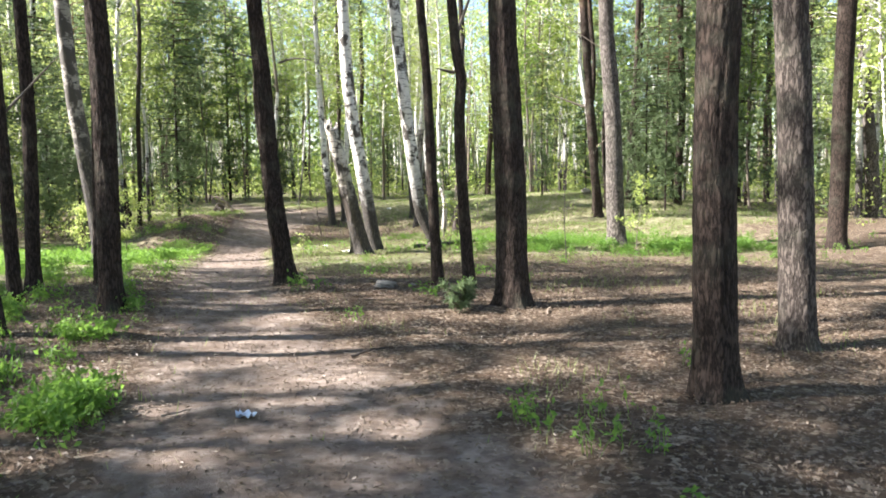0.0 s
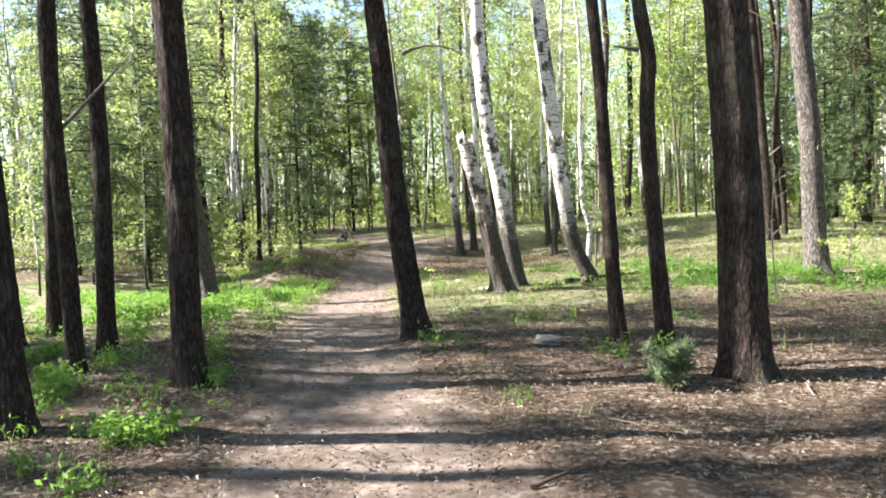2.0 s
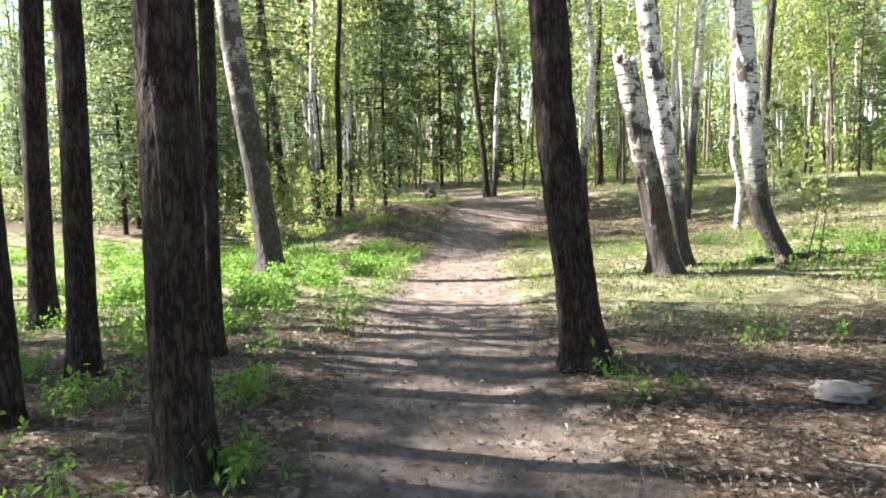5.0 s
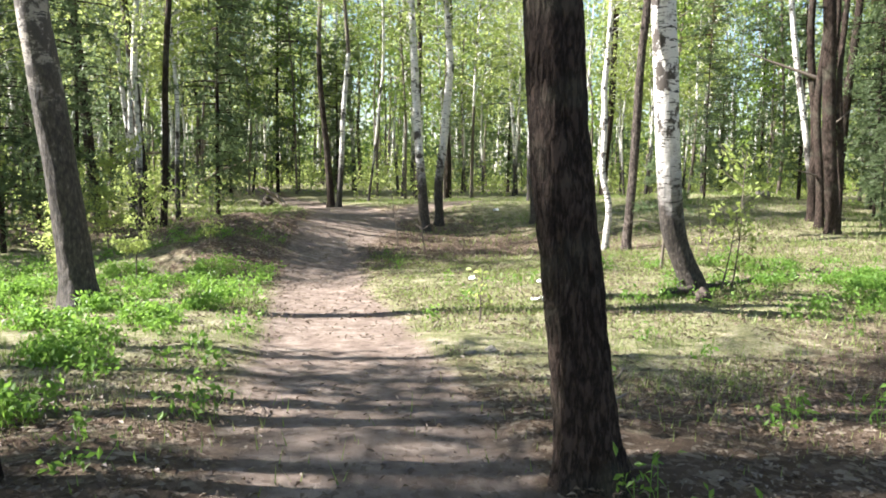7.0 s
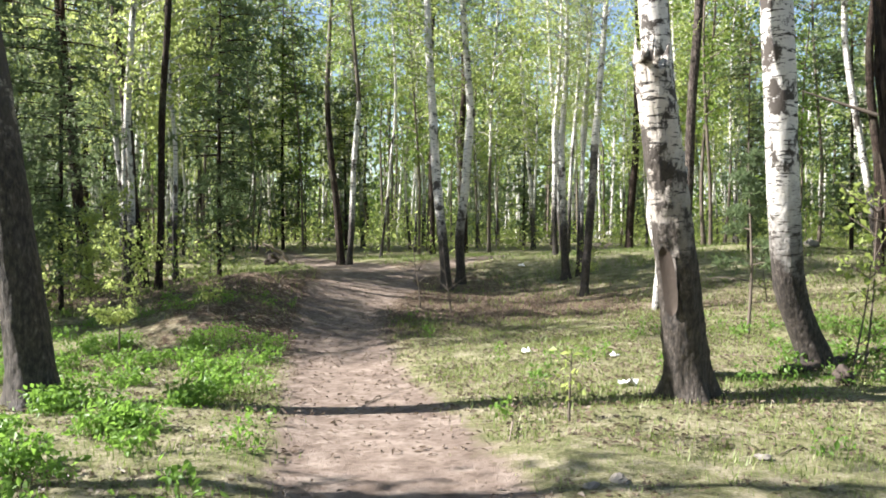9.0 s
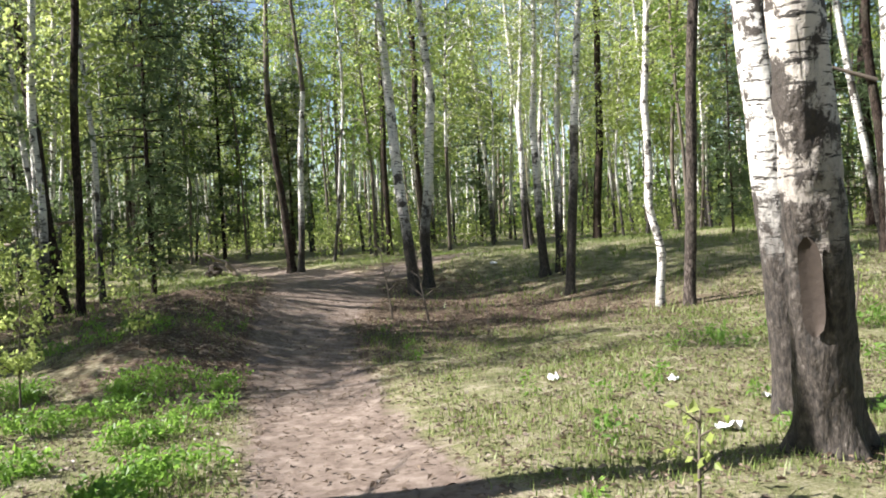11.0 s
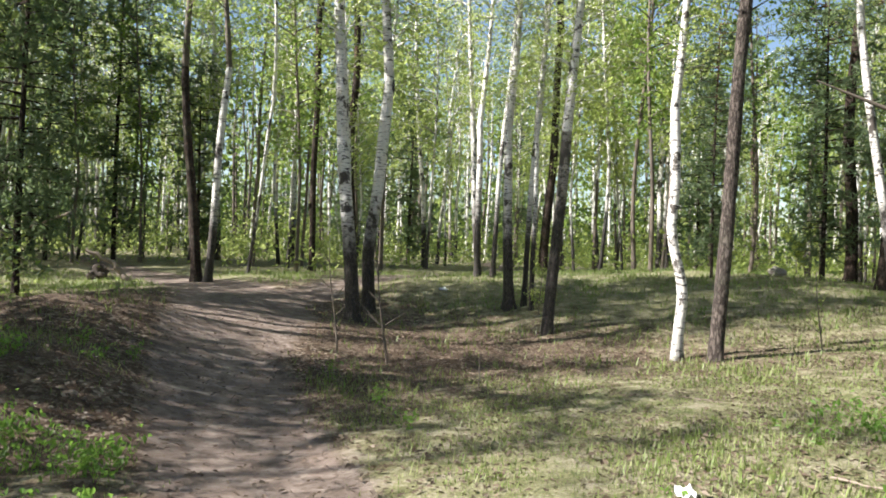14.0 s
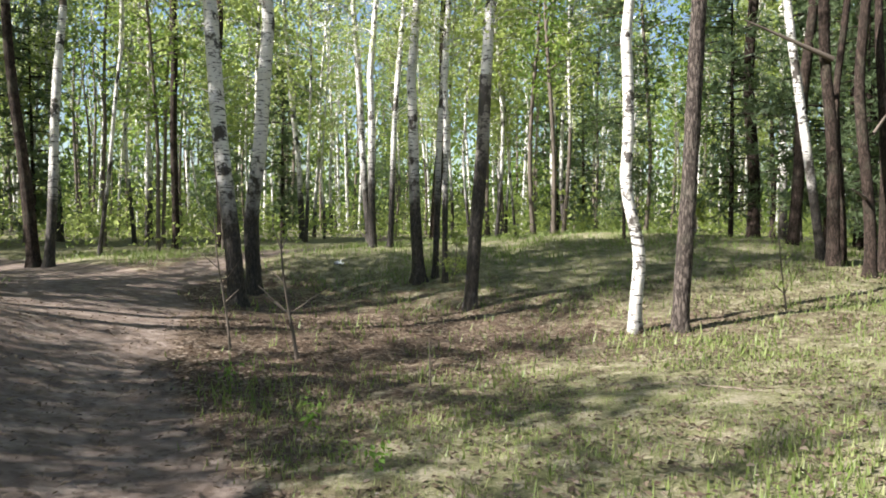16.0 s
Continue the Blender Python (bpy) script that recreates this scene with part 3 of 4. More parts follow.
tree("birch", -7.38, 34.74, (0.12, -0.04), 0.1, 0.07, "thin leaning birch behind the mound", tall=4.5, crown=SC[1], at_top=4.3)


def broken_birch():
    root = thing("broken_birch", on_ground(-2.13, 15.75, 0.02), "broken birch stump with peeling bark and a hollow", "tree stump")
    me, top = trunk_mesh("trunk", 0.18, 0.125, 2.6, PEELING_BARK, (-0.18, -0.26), sides=40, rings=110, ridge=0.016, flare=0.45, wound=(4.05, 0.97, 0.42, 0.27), jagged=0.16)
    part("trunk", me, root)
    u, w = np.meshgrid(np.linspace(-1, 1, 9), np.linspace(-1, 1, 15))
    z, a = 0.97 + 0.27 * w, 4.05 + 0.36 * u * np.sqrt(np.maximum(0.02, 1 - w ** 4))
    deep = 0.142 + 0.02 * (u ** 2 + w ** 2)
    bowl = np.stack([-0.18 * z + deep * np.cos(a), -0.26 * z + deep * np.sin(a), z], -1).reshape(-1, 3)
    i, j = np.meshgrid(np.arange(14), np.arange(8), indexing="ij")
    part("hollow", mesh_of("hollow", bowl, np.stack([i * 9 + j, i * 9 + j + 1, (i + 1) * 9 + j + 1, (i + 1) * 9 + j], -1).reshape(-1, 4), ROTTEN_WOOD), root, "dark brown hollow of bare rotten wood")
    for q in range(16):
        z, a = rng.uniform(1.35, 2.5), rng.uniform(0, 6.28)
        r = 0.172 - 0.02 * z
        p = np.array([-0.18 * z + r * math.cos(a), -0.26 * z + r * math.sin(a), z])
        strip = (np.array([p, p + [0, 0, 0.1], p + [0.02 * math.cos(a + 0.6), 0.02 * math.sin(a + 0.6), 0.085], p + [0.025 * math.cos(a + 0.9), 0.025 * math.sin(a + 0.9), 0.015]]), np.array([[0, 1, 2, 3]]))
        part("bark_strip", mesh_of("bark_strip", *strip, BIRCH_BARK, False), root, "curled strip of pale bark")


broken_birch()


# ---- the wood around, with unseen trees added for shade ----
def generic_trunks():
    made = {}
    for key, mat, r0, r1, tall in (("birch", BIRCH_BARK, 0.1, 0.07, 4.0), ("slim", BIRCH_BARK, 0.06, 0.045, 3.0), ("thin", TWIG_BARK, 0.06, 0.045, 3.0), ("pine", PINE_BARK, 0.14, 0.1, 7.0)):
        made[key] = [trunk_mesh("trunk", r0, r1, tall, mat, (rng.normal(0, 0.05), rng.normal(0, 0.05)), sides=9, rings=18, sway=0.06, flare=0.3) for _ in range(4)]
    return made


TRUNKS = generic_trunks()
# These labels also cover trees added only to cast shade.
WOOD_LABELS = {"birch": "white-barked birch in fresh leaf in the wood", "slim": "slim young birch in fresh leaf in the wood", "thin": "thin dark-stemmed young tree in the wood", "pine": "tall dark pine in the wood", "spruce": "dense dark green young conifer"}


def wood_tree(kind, x, y, scale):
    label = WOOD_LABELS[kind]
    turn = rng.uniform(0, 6.28)
    if kind == "spruce":
        root = thing("young_conifer", on_ground(x, y, 0.05), label, "conifer", "trees of the wood", "", turn, scale)
        c = SPRUCE_CROWNS[int(rng.integers(3))]
        part("trunk", c[0], root)
        part("crown", c[1], root)
        part("branchwork", c[2], root, "", "stuff")
        return
    root = thing({"pine": "pine_tree", "thin": "young_tree"}.get(kind, "birch_tree"), on_ground(x, y, 0.05), label, "tree", "trees of the wood", "", turn, scale)
    me, top = TRUNKS[kind][int(rng.integers(4))]
    part("trunk", me, root)
    c = {"birch": BIRCH_CROWNS, "slim": SLIM_CROWNS[:2], "thin": SLIM_CROWNS[1:], "pine": PC}[kind]
    c = c[int(rng.integers(len(c)))]
    part("branchwork", c[0], root, "", "", top)
    part("crown", c[1], root, "", "", top)


def open_ground(x, y):
    """Where the clearing and the path keep the trees out."""
    if (y < 39 and distance_to(TRAIL, x, y) < 2.4) or (y < 44 and distance_to(SPUR, x, y) < 1.6):
        return True
    if math.hypot((x + 11) / 4.5, (y - 34) / 4) < 1:
        return True
    if y < 33.5 and -10.2 < x < 9 and y > -5:
        return True
    if y < 24 and x >= 9 and x < 10.5:
        return True
    if 11.5 < y < 22 and x > -27 and x < 0:
        return True
    return y < 19.5 and -10.8 < x <= -10.2 and y > -3


def plant(count, xr, yr, kinds, shares, least):
    """Trees at random places in a box, no closer than least to one another."""
    placed = 0
    for _ in range(count * 12):
        if placed >= count:
            break
        x, y = rng.uniform(*xr), rng.uniform(*yr)
        if open_ground(x, y) or any(abs(x - a) < least and abs(y - b) < least for a, b in PLANTED):
            continue
        PLANTED.append((x, y))
        wood_tree(str(rng.choice(kinds, p=shares)), x, y, float(rng.uniform(0.75, 1.2)))
        placed += 1


PLANTED = []
for x, y, s in ((6.3, 29.2, 0.9), (7.9, 28.2, 1.0), (7.2, 31.4, 1.05), (9.6, 30.6, 1.1)):
    wood_tree("pine", x, y, s)
# Small birches added so that their shadows fall on the sunken path.
for x, y, s in ((-13.2, 18.4, 0.5), (-11.8, 20.6, 0.5), (-13.6, 21.0, 0.6)):
    wood_tree("slim", x, y, s)
# Conifers added to shade path and bank, besides filling the left side.
for x, y, s in ((-13.1, 20.6, 0.85), (-12.3, 21.6, 0.8), (-14.6, 21.4, 0.95), (-11.7, 23.2, 0.75), (-15.0, 22.4, 1.0)):
    wood_tree("spruce", x, y, s)
# Mostly unseen birches, added to throw shade on litter, path and bank.
for x, y, s in ((-14.2, 9.0, 0.9), (-16.5, 8.2, 1.1), (-12.0, 9.6, 0.9), (-16.0, 18.4, 0.75), (-17.8, 20.0, 0.75), (-9.6, 11.4, 0.9), (-13.0, 12.0, 1.0), (-10.6, 12.6, 0.8)):
    wood_tree("birch", x, y, s)
KINDS = ["birch", "slim", "thin", "pine", "spruce"]
plant(85, (-22, 22), (33.5, 46), KINDS, [0.18, 0.38, 0.3, 0.08, 0.06], 0.7)
plant(90, (-36, 36), (46, 62), KINDS, [0.2, 0.34, 0.26, 0.1, 0.1], 0.9)
plant(11, (-19, -10.2), (23.5, 33), KINDS, [0.24, 0.36, 0.16, 0.12, 0.12], 0.9)
plant(22, (-26, -13), (33, 43), KINDS, [0.26, 0.32, 0.14, 0.14, 0.14], 0.9)
plant(20, (-36, -19), (22, 46), KINDS, [0.26, 0.34, 0.14, 0.16, 0.1], 1.2)
# Unseen trees left of the walk, added to break up the sun.
plant(4, (-20, -12), (-2, 4.0), KINDS, [0.08, 0.08, 0.06, 0.76, 0.02], 1.0)
plant(8, (-29, -20), (-6, 11.0), KINDS, [0.2, 0.14, 0.06, 0.58, 0.02], 1.5)
plant(30, (9, 24), (19, 34), KINDS, [0.14, 0.26, 0.22, 0.26, 0.12], 1.0)
plant(22, (10.5, 30), (-6, 20), KINDS, [0.15, 0.2, 0.15, 0.42, 0.08], 1.6)
# Unseen trees behind the start, added to close in the sky light.
plant(16, (-14, 14), (-24, -5), KINDS, [0.2, 0.2, 0.1, 0.45, 0.05], 2.0)
for x, y, s in ((-10.77, 28.97, 1.0), (-13.4, 24.6, 0.9), (-9.6, 40.5, 1.1), (-12.5, 41.5, 1.2), (-14.6, 30.5, 1.1), (3.2, 30.6, 0.55), (6.6, 27.6, 0.7), (5.6, 25.2, 0.4), (7.4, 29.4, 0.95), (9.0, 27.2, 1.0), (8.6, 31.6, 1.1), (10.8, 29.4, 1.1), (5.9, 30.6, 0.85), (6.9, 26.2, 0.6)):
    wood_tree("spruce", x, y, s)
# Unseen pines, added where their crowns shade the first stretch of ground.
for x, y, s in ((-14.6, 1.6, 0.95), (-12.6, 3.6, 0.85), (-17.2, 2.5, 1.05), (-15.9, 3.7, 1.0), (-18.6, 6.0, 1.05), (-10.0, 5.7, 0.9), (-9.6, 2.6, 0.85), (-10.8, 0.6, 0.95)):
    wood_tree("pine", x, y, s)
# One more unseen tree for the same shade.
for x, y, s in ((-18.6, 3.6, 1.0),):
    wood_tree("birch", x, y, s)


def far_wood():
    """Stems and leaf clumps of the wood beyond, too far to tell apart."""
    n = 420
    a, d = rng.uniform(-0.9, 0.9, n) + math.pi / 2, rng.uniform(50, 78, n)
    stems = []
    for q in range(n):
        x, y = -4 + d[q] * math.cos(a[q]), 15 + d[q] * math.sin(a[q])
        h = rng.uniform(10, 17)
        stems.append(tube([(x, y, 0), (x + rng.normal(0, 0.3), y, h / 2), (x + rng.normal(0, 0.6), y, h)], [0.11, 0.08, 0.03], 5))
    tagged(new("far_stems", mesh_of("far_stems", *joined(stems[:220]), TWIG_BARK)), "thin dark stems of the distant wood", "wood", "", "stuff")
    tagged(new("far_birch_stems", mesh_of("far_birch_stems", *joined(stems[220:]), UPPER_BARK)), "thin white birch stems of the distant wood", "wood", "", "stuff")
    for name, k, mat, size in (("far_leaves", 27000, BIRCH_LEAF, 0.4), ("far_dark_leaves", 60000, DARK_LEAF, 0.45), ("far_low_leaves", 34000, NEEDLES, 0.5)):
        clump = rng.uniform(0, 1, (k // 45, 3))
        a, d, z = (clump[:, 0] - 0.5) * 2.0 + math.pi / 2, 54 + 30 * clump[:, 1], 0.6 + 17 * clump[:, 2] ** 1.2
        if name == "far_low_leaves":
            d, z = d + 4, 5.5 * clump[:, 2]
        c = np.stack([-4 + d * np.cos(a), 15 + d * np.sin(a), z], 1)
        pts = np.repeat(c, 45, 0) + rng.normal(0, 1, (len(c) * 45, 3)) * [1.0, 1.0, 0.9]
        pts[:, 2] = np.abs(pts[:, 2])
        tagged(new(name, mesh_of(name, *leaves(pts, size), mat, False)), "leaf masses of the distant wood", "wood", "", "stuff")


far_wood()


def shrub_layer(name, clumps, xr, yr, tall, size, mat, label):
    """Low leafy growth between the stems of the wood."""
    out = []
    for _ in range(clumps):
        x, y = rng.uniform(*xr), rng.uniform(*yr)
        if open_ground(x, y):
            continue
        h = rng.uniform(0.3, tall)
        p = np.array([x, y, float(height(x, y)) + h * 0.5]) + rng.normal(0, 1, (46, 3)) * [0.45, 0.45, h * 0.3]
        p[:, 2] = np.maximum(p[:, 2], height(x, y) + 0.05)
        out.append(p)
    tagged(new(name, mesh_of(name, *leaves(np.concatenate(out), size), mat, False)), label, "undergrowth", "", "stuff")


shrub_layer("shrub_layer", 420, (-30, 30), (34, 60), 2.6, 0.15, BIRCH_LEAF, "light green shrubs between the stems")
shrub_layer("shrub_layer", 300, (-30, 30), (36, 62), 3.0, 0.16, BIRCH_LEAF, "fresh green shrubs between the stems")
shrub_layer("shrub_layer", 170, (-22, -10.2), (19, 34), 2.2, 0.1, BIRCH_LEAF, "light green shrubs below young trees")
shrub_layer("shrub_layer", 110, (-24, -10.5), (20, 36), 2.2, 0.11, DARK_LEAF, "dark green shrubs below young trees")
shrub_layer("shrub_layer", 130, (9, 24), (20, 36), 2.0, 0.11, BIRCH_LEAF, "light green shrubs at the edge of the clearing")


# ---- undergrowth, grass and litter ----
def cover(name, count, xr, yr, weight, make, label, category, mat, k):
    """Scatters small pieces over a stretch of ground, thick where weight is high."""
    x, y = rng.uniform(*xr, count), rng.uniform(*yr, count)
    keep = rng.uniform(0, 1, count) < np.clip(weight(x, y), 0, 1)
    x, y = x[keep], y[keep]
    v, f = make(np.stack([x, y, height(x, y)], 1))
    return tagged(new(name, mesh_of(name, v, f, mat, False)), label, category, "", "stuff")


def blades(base, tall=0.045, width=0.006):
    n = len(base)
    a = rng.uniform(0, 6.28, n)
    d = np.stack([np.cos(a), np.sin(a), np.zeros(n)], 1)
    s = np.stack([-np.sin(a), np.cos(a), np.zeros(n)], 1) * width
    h = (tall * rng.uniform(0.4, 1.5, n))[:, None]
    tip = base + d * h * rng.uniform(0.2, 0.9, n)[:, None] + np.array([0, 0, 1]) * h
    v = np.stack([base - s - [0, 0, 0.02], base + s - [0, 0, 0.02], tip], 1)
    return v.reshape(-1, 3), np.arange(3 * n).reshape(-1, 3)


def fallen(base, big=1.0):
    n = len(base)
    a = rng.uniform(0, 6.28, n)
    d = np.stack([np.cos(a), np.sin(a), rng.normal(0, 0.25, n)], 1)
    s = np.stack([-np.sin(a), np.cos(a), rng.normal(0, 0.25, n)], 1)
    L = rng.uniform(0.005, 0.024, n)[:, None] * big
    c = base + [0, 0, 1] * rng.uniform(0.004, 0.025, n)[:, None]
    v = np.stack([c - d * L, c + s * L * 0.5 + [0, 0, 0.008], c + d * L, c - s * L * 0.5 + [0, 0, 0.008]], 1)
    return v.reshape(-1, 3), np.arange(4 * n).reshape(-1, 4)


def patchy(x, y, s, cut):
    n = np.array([noise.noise(Vector((a * s, b * s, 4.0))) for a, b in zip(x, y)])
    return np.clip((n - cut) * 4, 0, 1)


def grass_weight(x, y):
    return np.clip(turf(x, y) * (0.35 + patchy(x, y, 0.9, -0.1)) + 0.05, 0, 1) * (1 - trodden(x, y)) ** 3


cover("grass", 190000, (-10, 7), (11, 24), grass_weight, blades, "short sparse grass, green mixed with dry straw", "grass", GRASS_BLADE, 3)
cover("far_grass", 60000, (-13, 12), (22, 36), grass_weight, lambda b: blades(b, 0.09, 0.011), "sparse grass in the clearing", "grass", GRASS_BLADE, 3)
cover("near_grass", 40000, (-7, 5), (1.5, 12), lambda x, y: 0.3 * patchy(x, y, 0.8, 0.15) * (1 - trodden(x, y)) ** 3 + 0.3 * turf(x, y), lambda b: blades(b, 0.08, 0.005), "thin tufts of grass among litter", "grass", GRASS_BLADE, 3)
cover("leaf_litter", 140000, (-6.5, 5), (1.8, 13.5), lambda x, y: 0.75 - 0.78 * trodden(x, y), fallen, "dry brown fallen leaves and bark flakes", "leaf litter", DRY_LEAF, 4)
cover("meadow_litter", 120000, (-9, 5), (14, 27), lambda x, y: 0.5 - 0.4 * trodden(x, y), lambda b: fallen(b, 1.35), "dry fallen leaves in the grass", "leaf litter", DRY_LEAF, 4)


def herbs(base):
    """Low herbs: a few stalks each with a spray of pointed leaflets."""
    out = []
    stalks = np.repeat(base, 5, 0) + rng.normal(0, 0.05, (len(base) * 5, 3)) * [1, 1, 0]
    tops = stalks + [0, 0, 1] * rng.uniform(0.04, 0.17, len(stalks))[:, None] + rng.normal(0, 0.04, stalks.shape) * [1, 1, 0]
    lv = leaves(np.repeat(tops, 6, 0) + rng.normal(0, 0.03, (len(tops) * 6, 3)), 0.05, slim=0.5)
    n = len(stalks)
    v = np.stack([stalks - [0.002, 0, 0.02], stalks + [0.002, 0, -0.02], tops + [0.002, 0, 0], tops - [0.002, 0, 0]], 1).reshape(-1, 3)
    return joined([lv, (v, np.arange(4 * n).reshape(-1, 4))])


def herb_patch(name, cx, cy, rx, ry, count, label, cut=-0.05, s=0.9):
    x, y = rng.normal(cx, rx, count), rng.normal(cy, ry, count)
    keep = (rng.uniform(0, 1, count) < patchy(x, y, s, cut)) & (trodden(x, y) < 0.3)
    x, y = x[keep], y[keep]
    tagged(new(name, mesh_of(name, *herbs(np.stack([x, y, height(x, y)], 1)), HERB_LEAF, False)), label, "undergrowth", "", "stuff")


herb_patch("undergrowth", -3.2, 5.4, 0.7, 1.7, 2600, "low green herbs beside the path", 0.12, 2.0)
herb_patch("undergrowth", -5.6, 9.6, 1.3, 1.8, 2000, "green herbs round the pine trunks", 0.24, 1.8)
herb_patch("undergrowth", -7.0, 14.3, 1.4, 1.5, 3400, "bright green herbs in the sun", 0.2, 2.2)
herb_patch("undergrowth", -8.8, 18.5, 1.6, 2.0, 900, "low herbs on the bank")
herb_patch("undergrowth", -12.5, 16, 2.4, 2.4, 1000, "low herbs in the open ground beside the wood", 0.0)
herb_patch("undergrowth", 0.2, 3.8, 1.6, 1.2, 80, "scattered green seedlings in the litter", 0.1)
herb_patch("undergrowth", -1.2, 11.6, 1.1, 1.2, 80, "scattered green seedlings in the litter", 0.0)
herb_patch("undergrowth", 3.5, 17.6, 2.4, 1.2, 1200, "bright green grass and herbs in the clearing", -0.2)


def sapling(x, y, tall, lean, label, leafy=40, mat=BIRCH_LEAF, size=0.06, r=0.012, count=7):
    root = thing("sapling", on_ground(x, y, 0.02), label, "sapling", "saplings")
    z = np.linspace(0, tall, 9)
    stem = np.stack([lean[0] * z + 0.03 * np.sin(z * 3 + x), lean[1] * z + 0.03 * np.cos(z * 2.4 + y), z], 1)
    part("stem", mesh_of("stem", *tube(stem, np.linspace(r, r * 0.3, 9), 6), TWIG_BARK), root)
    lines = []
    for q in range(count):
        k = int(rng.integers(2, 8))
        a, s = rng.uniform(0, 6.28), np.linspace(0, 1, 4)[:, None]
        long = rng.uniform(0.12, 0.3) * tall
        line = stem[k] + long * s * np.array([math.cos(a), math.sin(a), 0.7])
        part("twig", mesh_of("twig", *tube(line, np.linspace(r * 0.45, r * 0.15, 4), 4), TWIG_BARK), root)
        lines.append(line)
    if leafy:
        part("leaves", mesh_of("leaves", *leaves(scatter_on(lines, leafy, 0.05), size), mat, False), root)


BARE = "thin bare sapling stem in dry grass"
sapling(-4.52, 24.15, 1.3, (-0.084, 0.028), BARE, 0, r=0.022)
sapling(-5.15, 24.51, 1.4, (-0.067, 0.022), BARE, 0, r=0.016)
sapling(-3.64, 22.5, 0.45, (0.077, -0.025), "small pale forked twig standing in grass", 0, r=0.012)
sapling(1.33, 23.92, 1.1, (-0.064, 0.018), BARE, 3)
sapling(0.3, 19.9, 0.9, (0.05, 0.0), BARE, 4)
sapling(-0.2, 16.95, 1.7, (0.06, -0.05), "leafy young birch beside a birch foot", 9, size=0.075, count=14)
sapling(-8.4, 18.8, 1.7, (0.03, 0.0), "leafy light green sapling on the bank", 70, size=0.05, count=16)
sapling(-8.9, 17.6, 1.2, (-0.03, 0.0), "leafy light green sapling on the bank", 60, size=0.05, count=12)
sapling(-7.9, 20.6, 1.0, (0.0, 0.0), "leafy light green sapling on the bank", 30, size=0.05, count=10)
sapling(-10.2, 21.5, 2.2, (0.03, 0.0), "leafy light green sapling in the undergrowth", 80, size=0.06, count=22)
sapling(-0.35, 16.85, 1.0, (0.1, -0.1), "fresh birch shoots round a birch foot", 16, count=9)
sapling(3.9, 17.3, 1.7, (0.06, 0.0), "leafy young shrub at the edge of the grass", 26, size=0.075, count=14)
sapling(1.75, 13.6, 1.9, (0.01, 0.0), "thin leafless sapling in litter", 3, r=0.012)
sapling(-1.4, 28.2, 0.9, (0.0, 0.0), "fresh green shoots at a birch foot", 40, count=10)
sapling(6.9, 33.2, 1.6, (0.0, 0.0), "leafy young shrub below the wood", 80, size=0.09, count=14)
sapling(-3.2, 14.9, 0.5, (0.1, 0.0), "low twiggy shoot in grass", 5, count=6)


def seedling_pine(x, y, tall):
    root = thing("pine_seedling", on_ground(x, y, 0.01), "small dark green pine seedling in litter", "seedling")
    pieces, lines = branching(tall, 0.1, 16, tall * 0.8, 0.7, 0.1, 0.01, 0.02)
    part("stem", mesh_of("stem", *pieces[0], TWIG_BARK), root)
    for piece in pieces[1:]:
        part("twig", mesh_of("twig", *piece, TWIG_BARK), root)
    part("needles", mesh_of("needles", *tufts(scatter_on(lines, 12, 0.02), 0.09), NEEDLES, False), root)


def young_pine(x, y, tall):
    """A drawn-up young pine: bare below, soft boughs on the upper half."""
    root = thing("young_pine", on_ground(x, y, 0.02), "thin young pine with soft grey-green boughs in grass", "sapling")
    z = np.linspace(0, tall, 12)
    stem = np.stack([0.03 * np.sin(z * 2.2), 0.02 * np.cos(z * 2.0), z], 1)
    part("stem", mesh_of("stem", *tube(stem, np.linspace(0.024, 0.006, 12), 8), TWIG_BARK), root)
    for k in (3, 4, 5, 6, 7, 8, 9, 10):
        for a in rng.uniform(0, 6.28, 2) * 0.6 + 1.9:
            long, s = rng.uniform(0.28, 0.62) * (1.25 - 0.07 * k), np.linspace(0, 1, 5)[:, None]
            line = stem[k] + long * s * np.array([math.cos(a), math.sin(a), 0.35]) - np.array([0, 0, 0.35]) * long * s ** 2
            bough = part("bough", mesh_of("bough", *tube(line, np.linspace(0.009, 0.003, 5), 5), TWIG_BARK), root)
            if k > 3:
                part("needles", mesh_of("needles", *tufts(scatter_on([line], 26, 0.035, 0.25), 0.085, 9), NEEDLES, False), bough)


young_pine(-0.52, 19.25, 2.4)
seedling_pine(-0.13, 8.95, 0.28)
seedling_pine(-7.2, 9.4, 0.45)


def rock(name, x, y, size, flat, mat, label, sink=0.3):
    bm = bmesh.new()
    bmesh.ops.create_icosphere(bm, subdivisions=3, radius=1.0)
    seed = rng.uniform(0, 50)
    for v in bm.verts:
        n = noise.fractal(v.co * 1.3 + Vector((seed, 0, 0)), 0.6, 2.2, 4)
        v.co *= 1 + 0.42 * n
        v.co = Vector((v.co.x * size, v.co.y * size * 0.75, v.co.z * size * flat))
    me = bpy.data.meshes.new(name)
    bm.to_mesh(me)
    bm.free()
    me.materials.append(mat)
    ob = new(name, me)
    ob.matrix_world = pose(*on_ground(x, y, -size * flat * (1 - sink)), 0, 0, float(rng.uniform(0, 360)))
    return tagged(ob, label, name.replace("_", " "))


rock("boulder", -1.17, 10.6, 0.17, 0.36, STONE, "pale grey broken stone half sunk in leaf litter")
for x, y, k in ((-0.8, 10.78, 0.05), (-0.52, 10.6, 0.035)):
    rock("boulder", x, y, k, 0.45, STONE, "small pale broken stone in leaf litter")
rock("boulder", 5.0, 30.92, 0.2, 0.6, STONE, "pale stone on the grass slope")
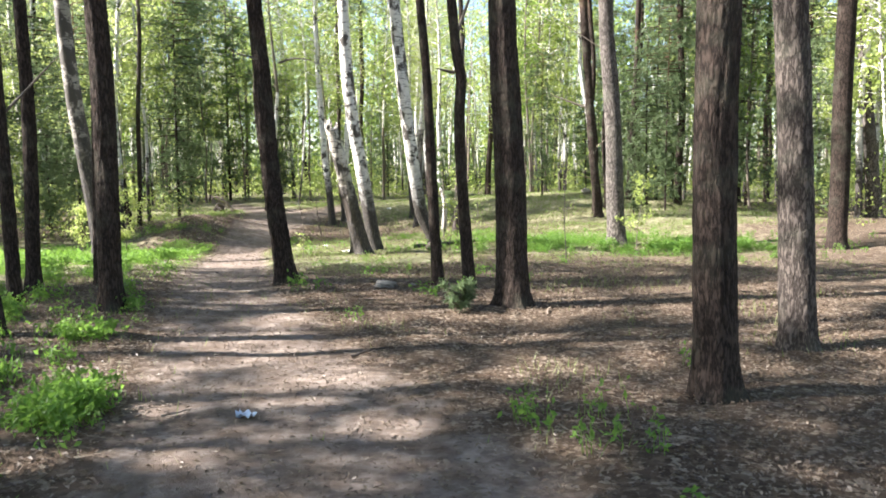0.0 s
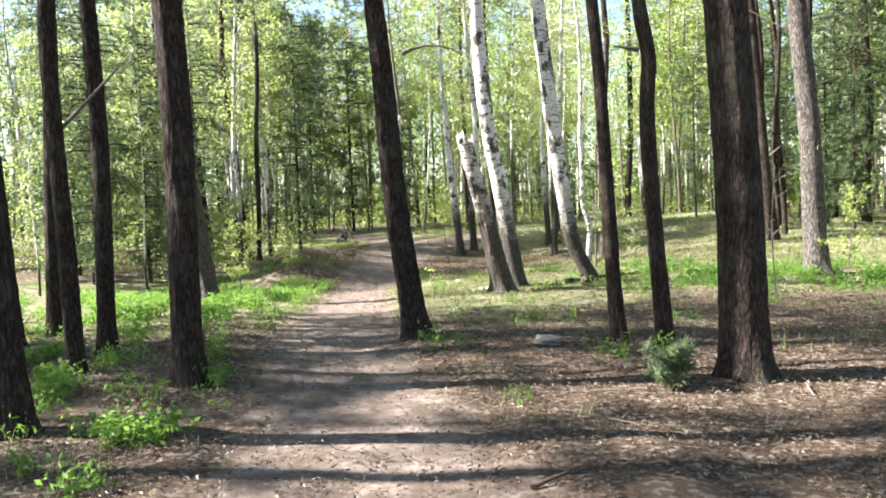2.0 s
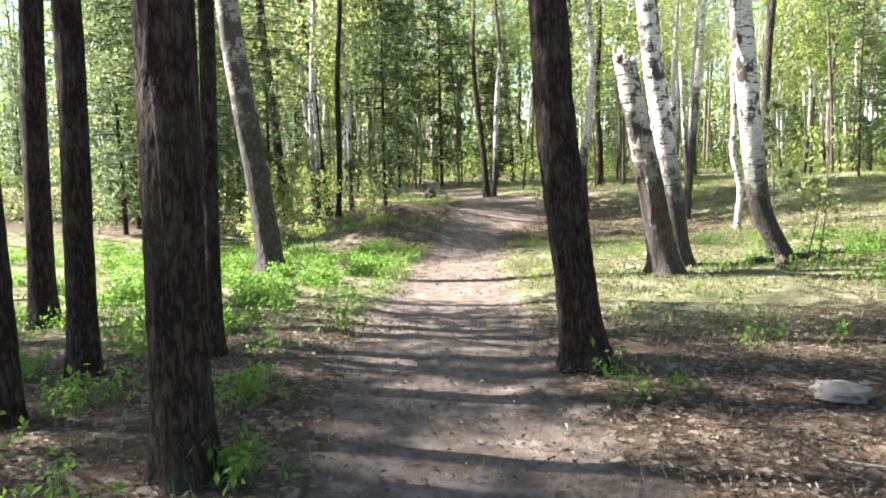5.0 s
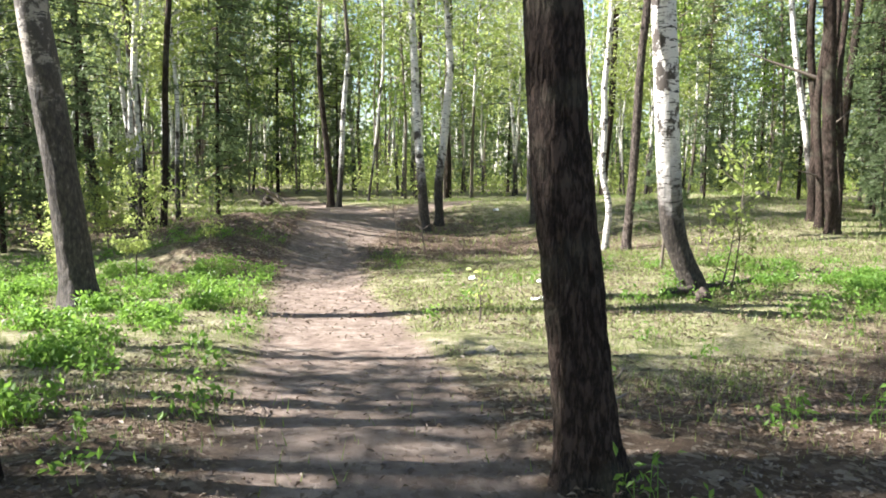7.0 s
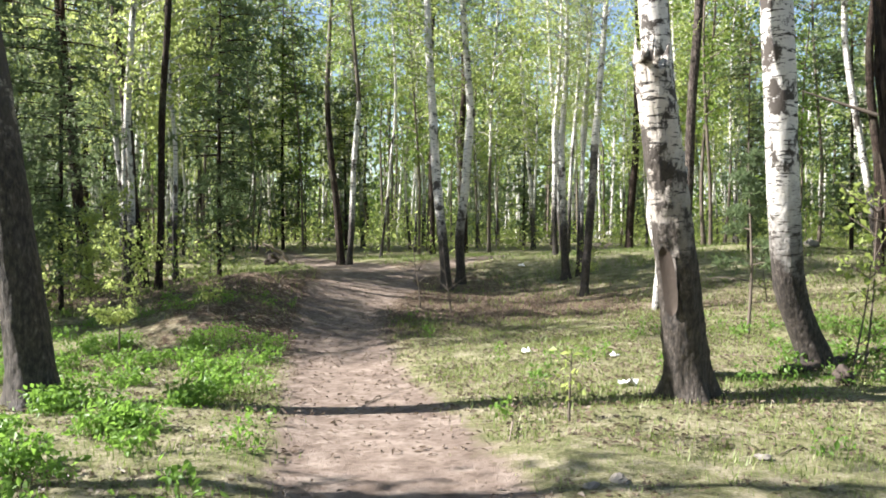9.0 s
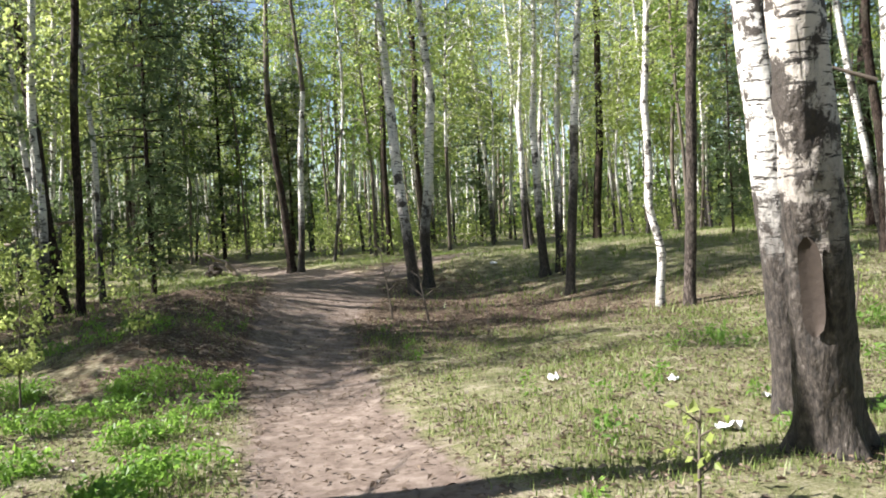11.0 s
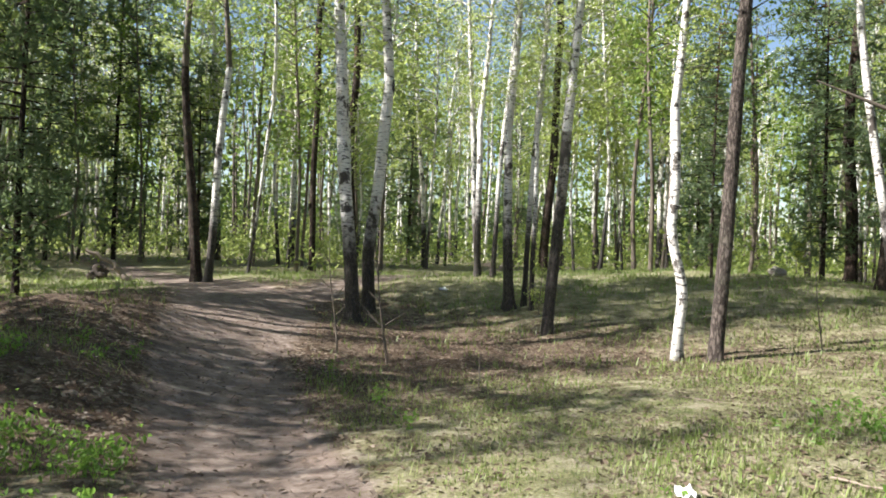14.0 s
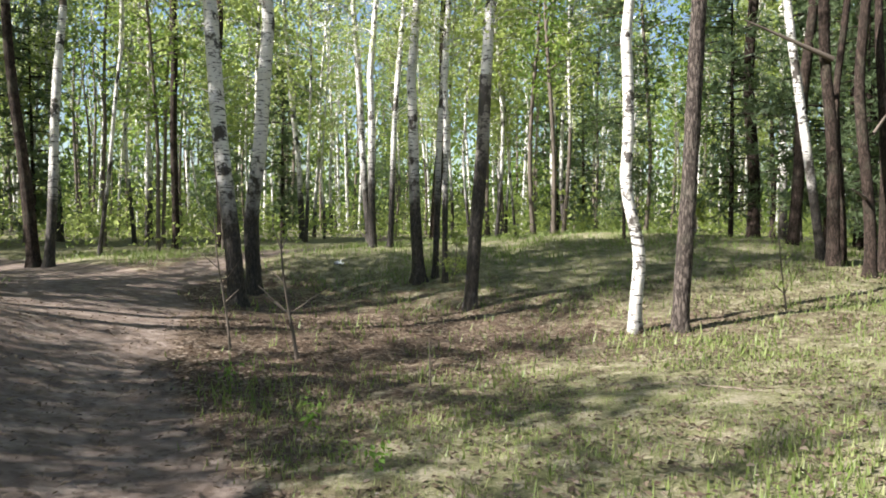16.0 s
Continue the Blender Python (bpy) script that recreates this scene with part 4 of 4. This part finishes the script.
rock("root_clump", -10.94, 34.43, 0.3, 0.7, ROTTEN_WOOD, "dark earthy root clump in the far clearing")
rock("root_clump", -0.75, 16.16, 0.11, 0.8, ROTTEN_WOOD, "dark chunk of rotten wood in grass")


def scrap(x, y, size, mat, label):
    n = 7
    u, v = np.meshgrid(np.linspace(-1, 1, n), np.linspace(-1, 1, n))
    z = np.array([noise.noise(Vector((a * 1.6 + x, b * 1.6 + y, 0))) for a, b in zip(u.ravel(), v.ravel())])
    co = np.stack([u.ravel() * size * (1 + 0.3 * z), v.ravel() * size * 0.7, np.abs(z) * size * 1.4 + 0.012], 1)
    top, low = co, co - [0, 0, 0.004]
    i, j = np.meshgrid(np.arange(n - 1), np.arange(n - 1), indexing="ij")
    f = np.stack([i * n + j, i * n + j + 1, (i + 1) * n + j + 1, (i + 1) * n + j], -1).reshape(-1, 4)
    ob = new("paper_scrap", mesh_of("paper_scrap", np.concatenate([top, low]), np.concatenate([f, f[:, ::-1] + n * n]), mat))
    ob.matrix_world = pose(*on_ground(x, y), 0, 0, float(rng.uniform(0, 180)))
    tagged(ob, label, "litter", "litter on the ground")


scrap(-3.33, 18.24, 0.06, PAPER, "crumpled white paper scrap in the grass")
scrap(-2.43, 17.7, 0.05, PAPER, "crumpled white paper scrap in the grass")
scrap(-2.0, 16.9, 0.04, PAPER, "torn white paper scrap in the grass")
scrap(-1.59, 4.94, 0.06, BLUE_WRAP, "pale blue wrapper trodden into the path")
scrap(-2.9, 30.4, 0.08, PAPER, "small white scrap on the mound")


def stick(points, r, label, name="fallen_stick", mat=DEAD_WOOD):
    pts = [on_ground(x, y, -z) for x, y, z in points]
    fine = np.linspace(0, len(pts) - 1, len(pts) * 5)
    p = np.stack([np.interp(fine, np.arange(len(pts)), [q[k] for q in pts]) for k in range(3)], 1)
    p += rng.normal(0, r * 0.25, p.shape)
    tagged(new(name, mesh_of(name, *tube(p, np.linspace(r, r * 0.45, len(p)), 7), mat)), label, "stick", "fallen wood")


stick([(-9.9, 33.3, 0.0), (-10.3, 33.3, 0.45), (-10.9, 33.2, 0.75)], 0.08, "leaning dead post in the far clearing", "dead_stump")
stick([(-14.0, 35.4, 0.6), (-12.6, 35.0, 1.3), (-11.8, 34.8, 1.6)], 0.07, "pale fallen birch trunk propped in the wood", "fallen_log")
stick([(-15.2, 31.0, 1.2), (-14.0, 30.9, 1.75), (-13.0, 30.8, 1.9)], 0.06, "pale fallen birch trunk propped in the wood", "fallen_log")
stick([(-1.1, 16.55, 0.03), (-0.5, 16.95, 0.05), (0.2, 17.6, 0.06), (1.1, 18.3, 0.05)], 0.055, "dark fallen branch lying in grass", "fallen_branch", ROTTEN_WOOD)
stick([(-1.12, 6.72, 0.02), (-0.95, 6.8, 0.06), (-0.8, 6.95, 0.03)], 0.014, "short dark stick in the litter", "fallen_stick", ROTTEN_WOOD)
for q in range(46):
    x, y, a, long = rng.uniform(-5.5, 3), rng.uniform(2.5, 22), rng.uniform(0, 6.28), rng.uniform(0.15, 0.6)
    if distance_to(TRAIL, x, y) > 0.6:
        stick([(x, y, 0.012), (x + long * math.cos(a), y + long * math.sin(a), 0.02)], rng.uniform(0.004, 0.011), "dry brown twig on the ground")


def stump(x, y, tall, dia, label):
    root = thing("tree_stump", on_ground(x, y, 0.02), label, "stump")
    me, top = trunk_mesh("trunk", dia / 2, dia / 2 * 0.85, tall, PINE_BARK, sides=20, rings=24, ridge=0.006, jagged=0.04)
    part("trunk", me, root)


stump(-5.4, 7.5, 0.28, 0.17, "short dark rotten stump among herbs")
rock("boulder", -3.25, 13.3, 0.05, 0.5, STONE, "small pale stone lying in litter")
rock("boulder", -3.1, 13.38, 0.06, 0.5, STONE, "small pale stone lying in litter")
rock("boulder", -2.2, 13.9, 0.05, 0.4, STONE, "small pale stone lying in litter")
scrap(-2.55, 16.2, 0.075, PAPER, "torn white plastic bag at a birch foot")
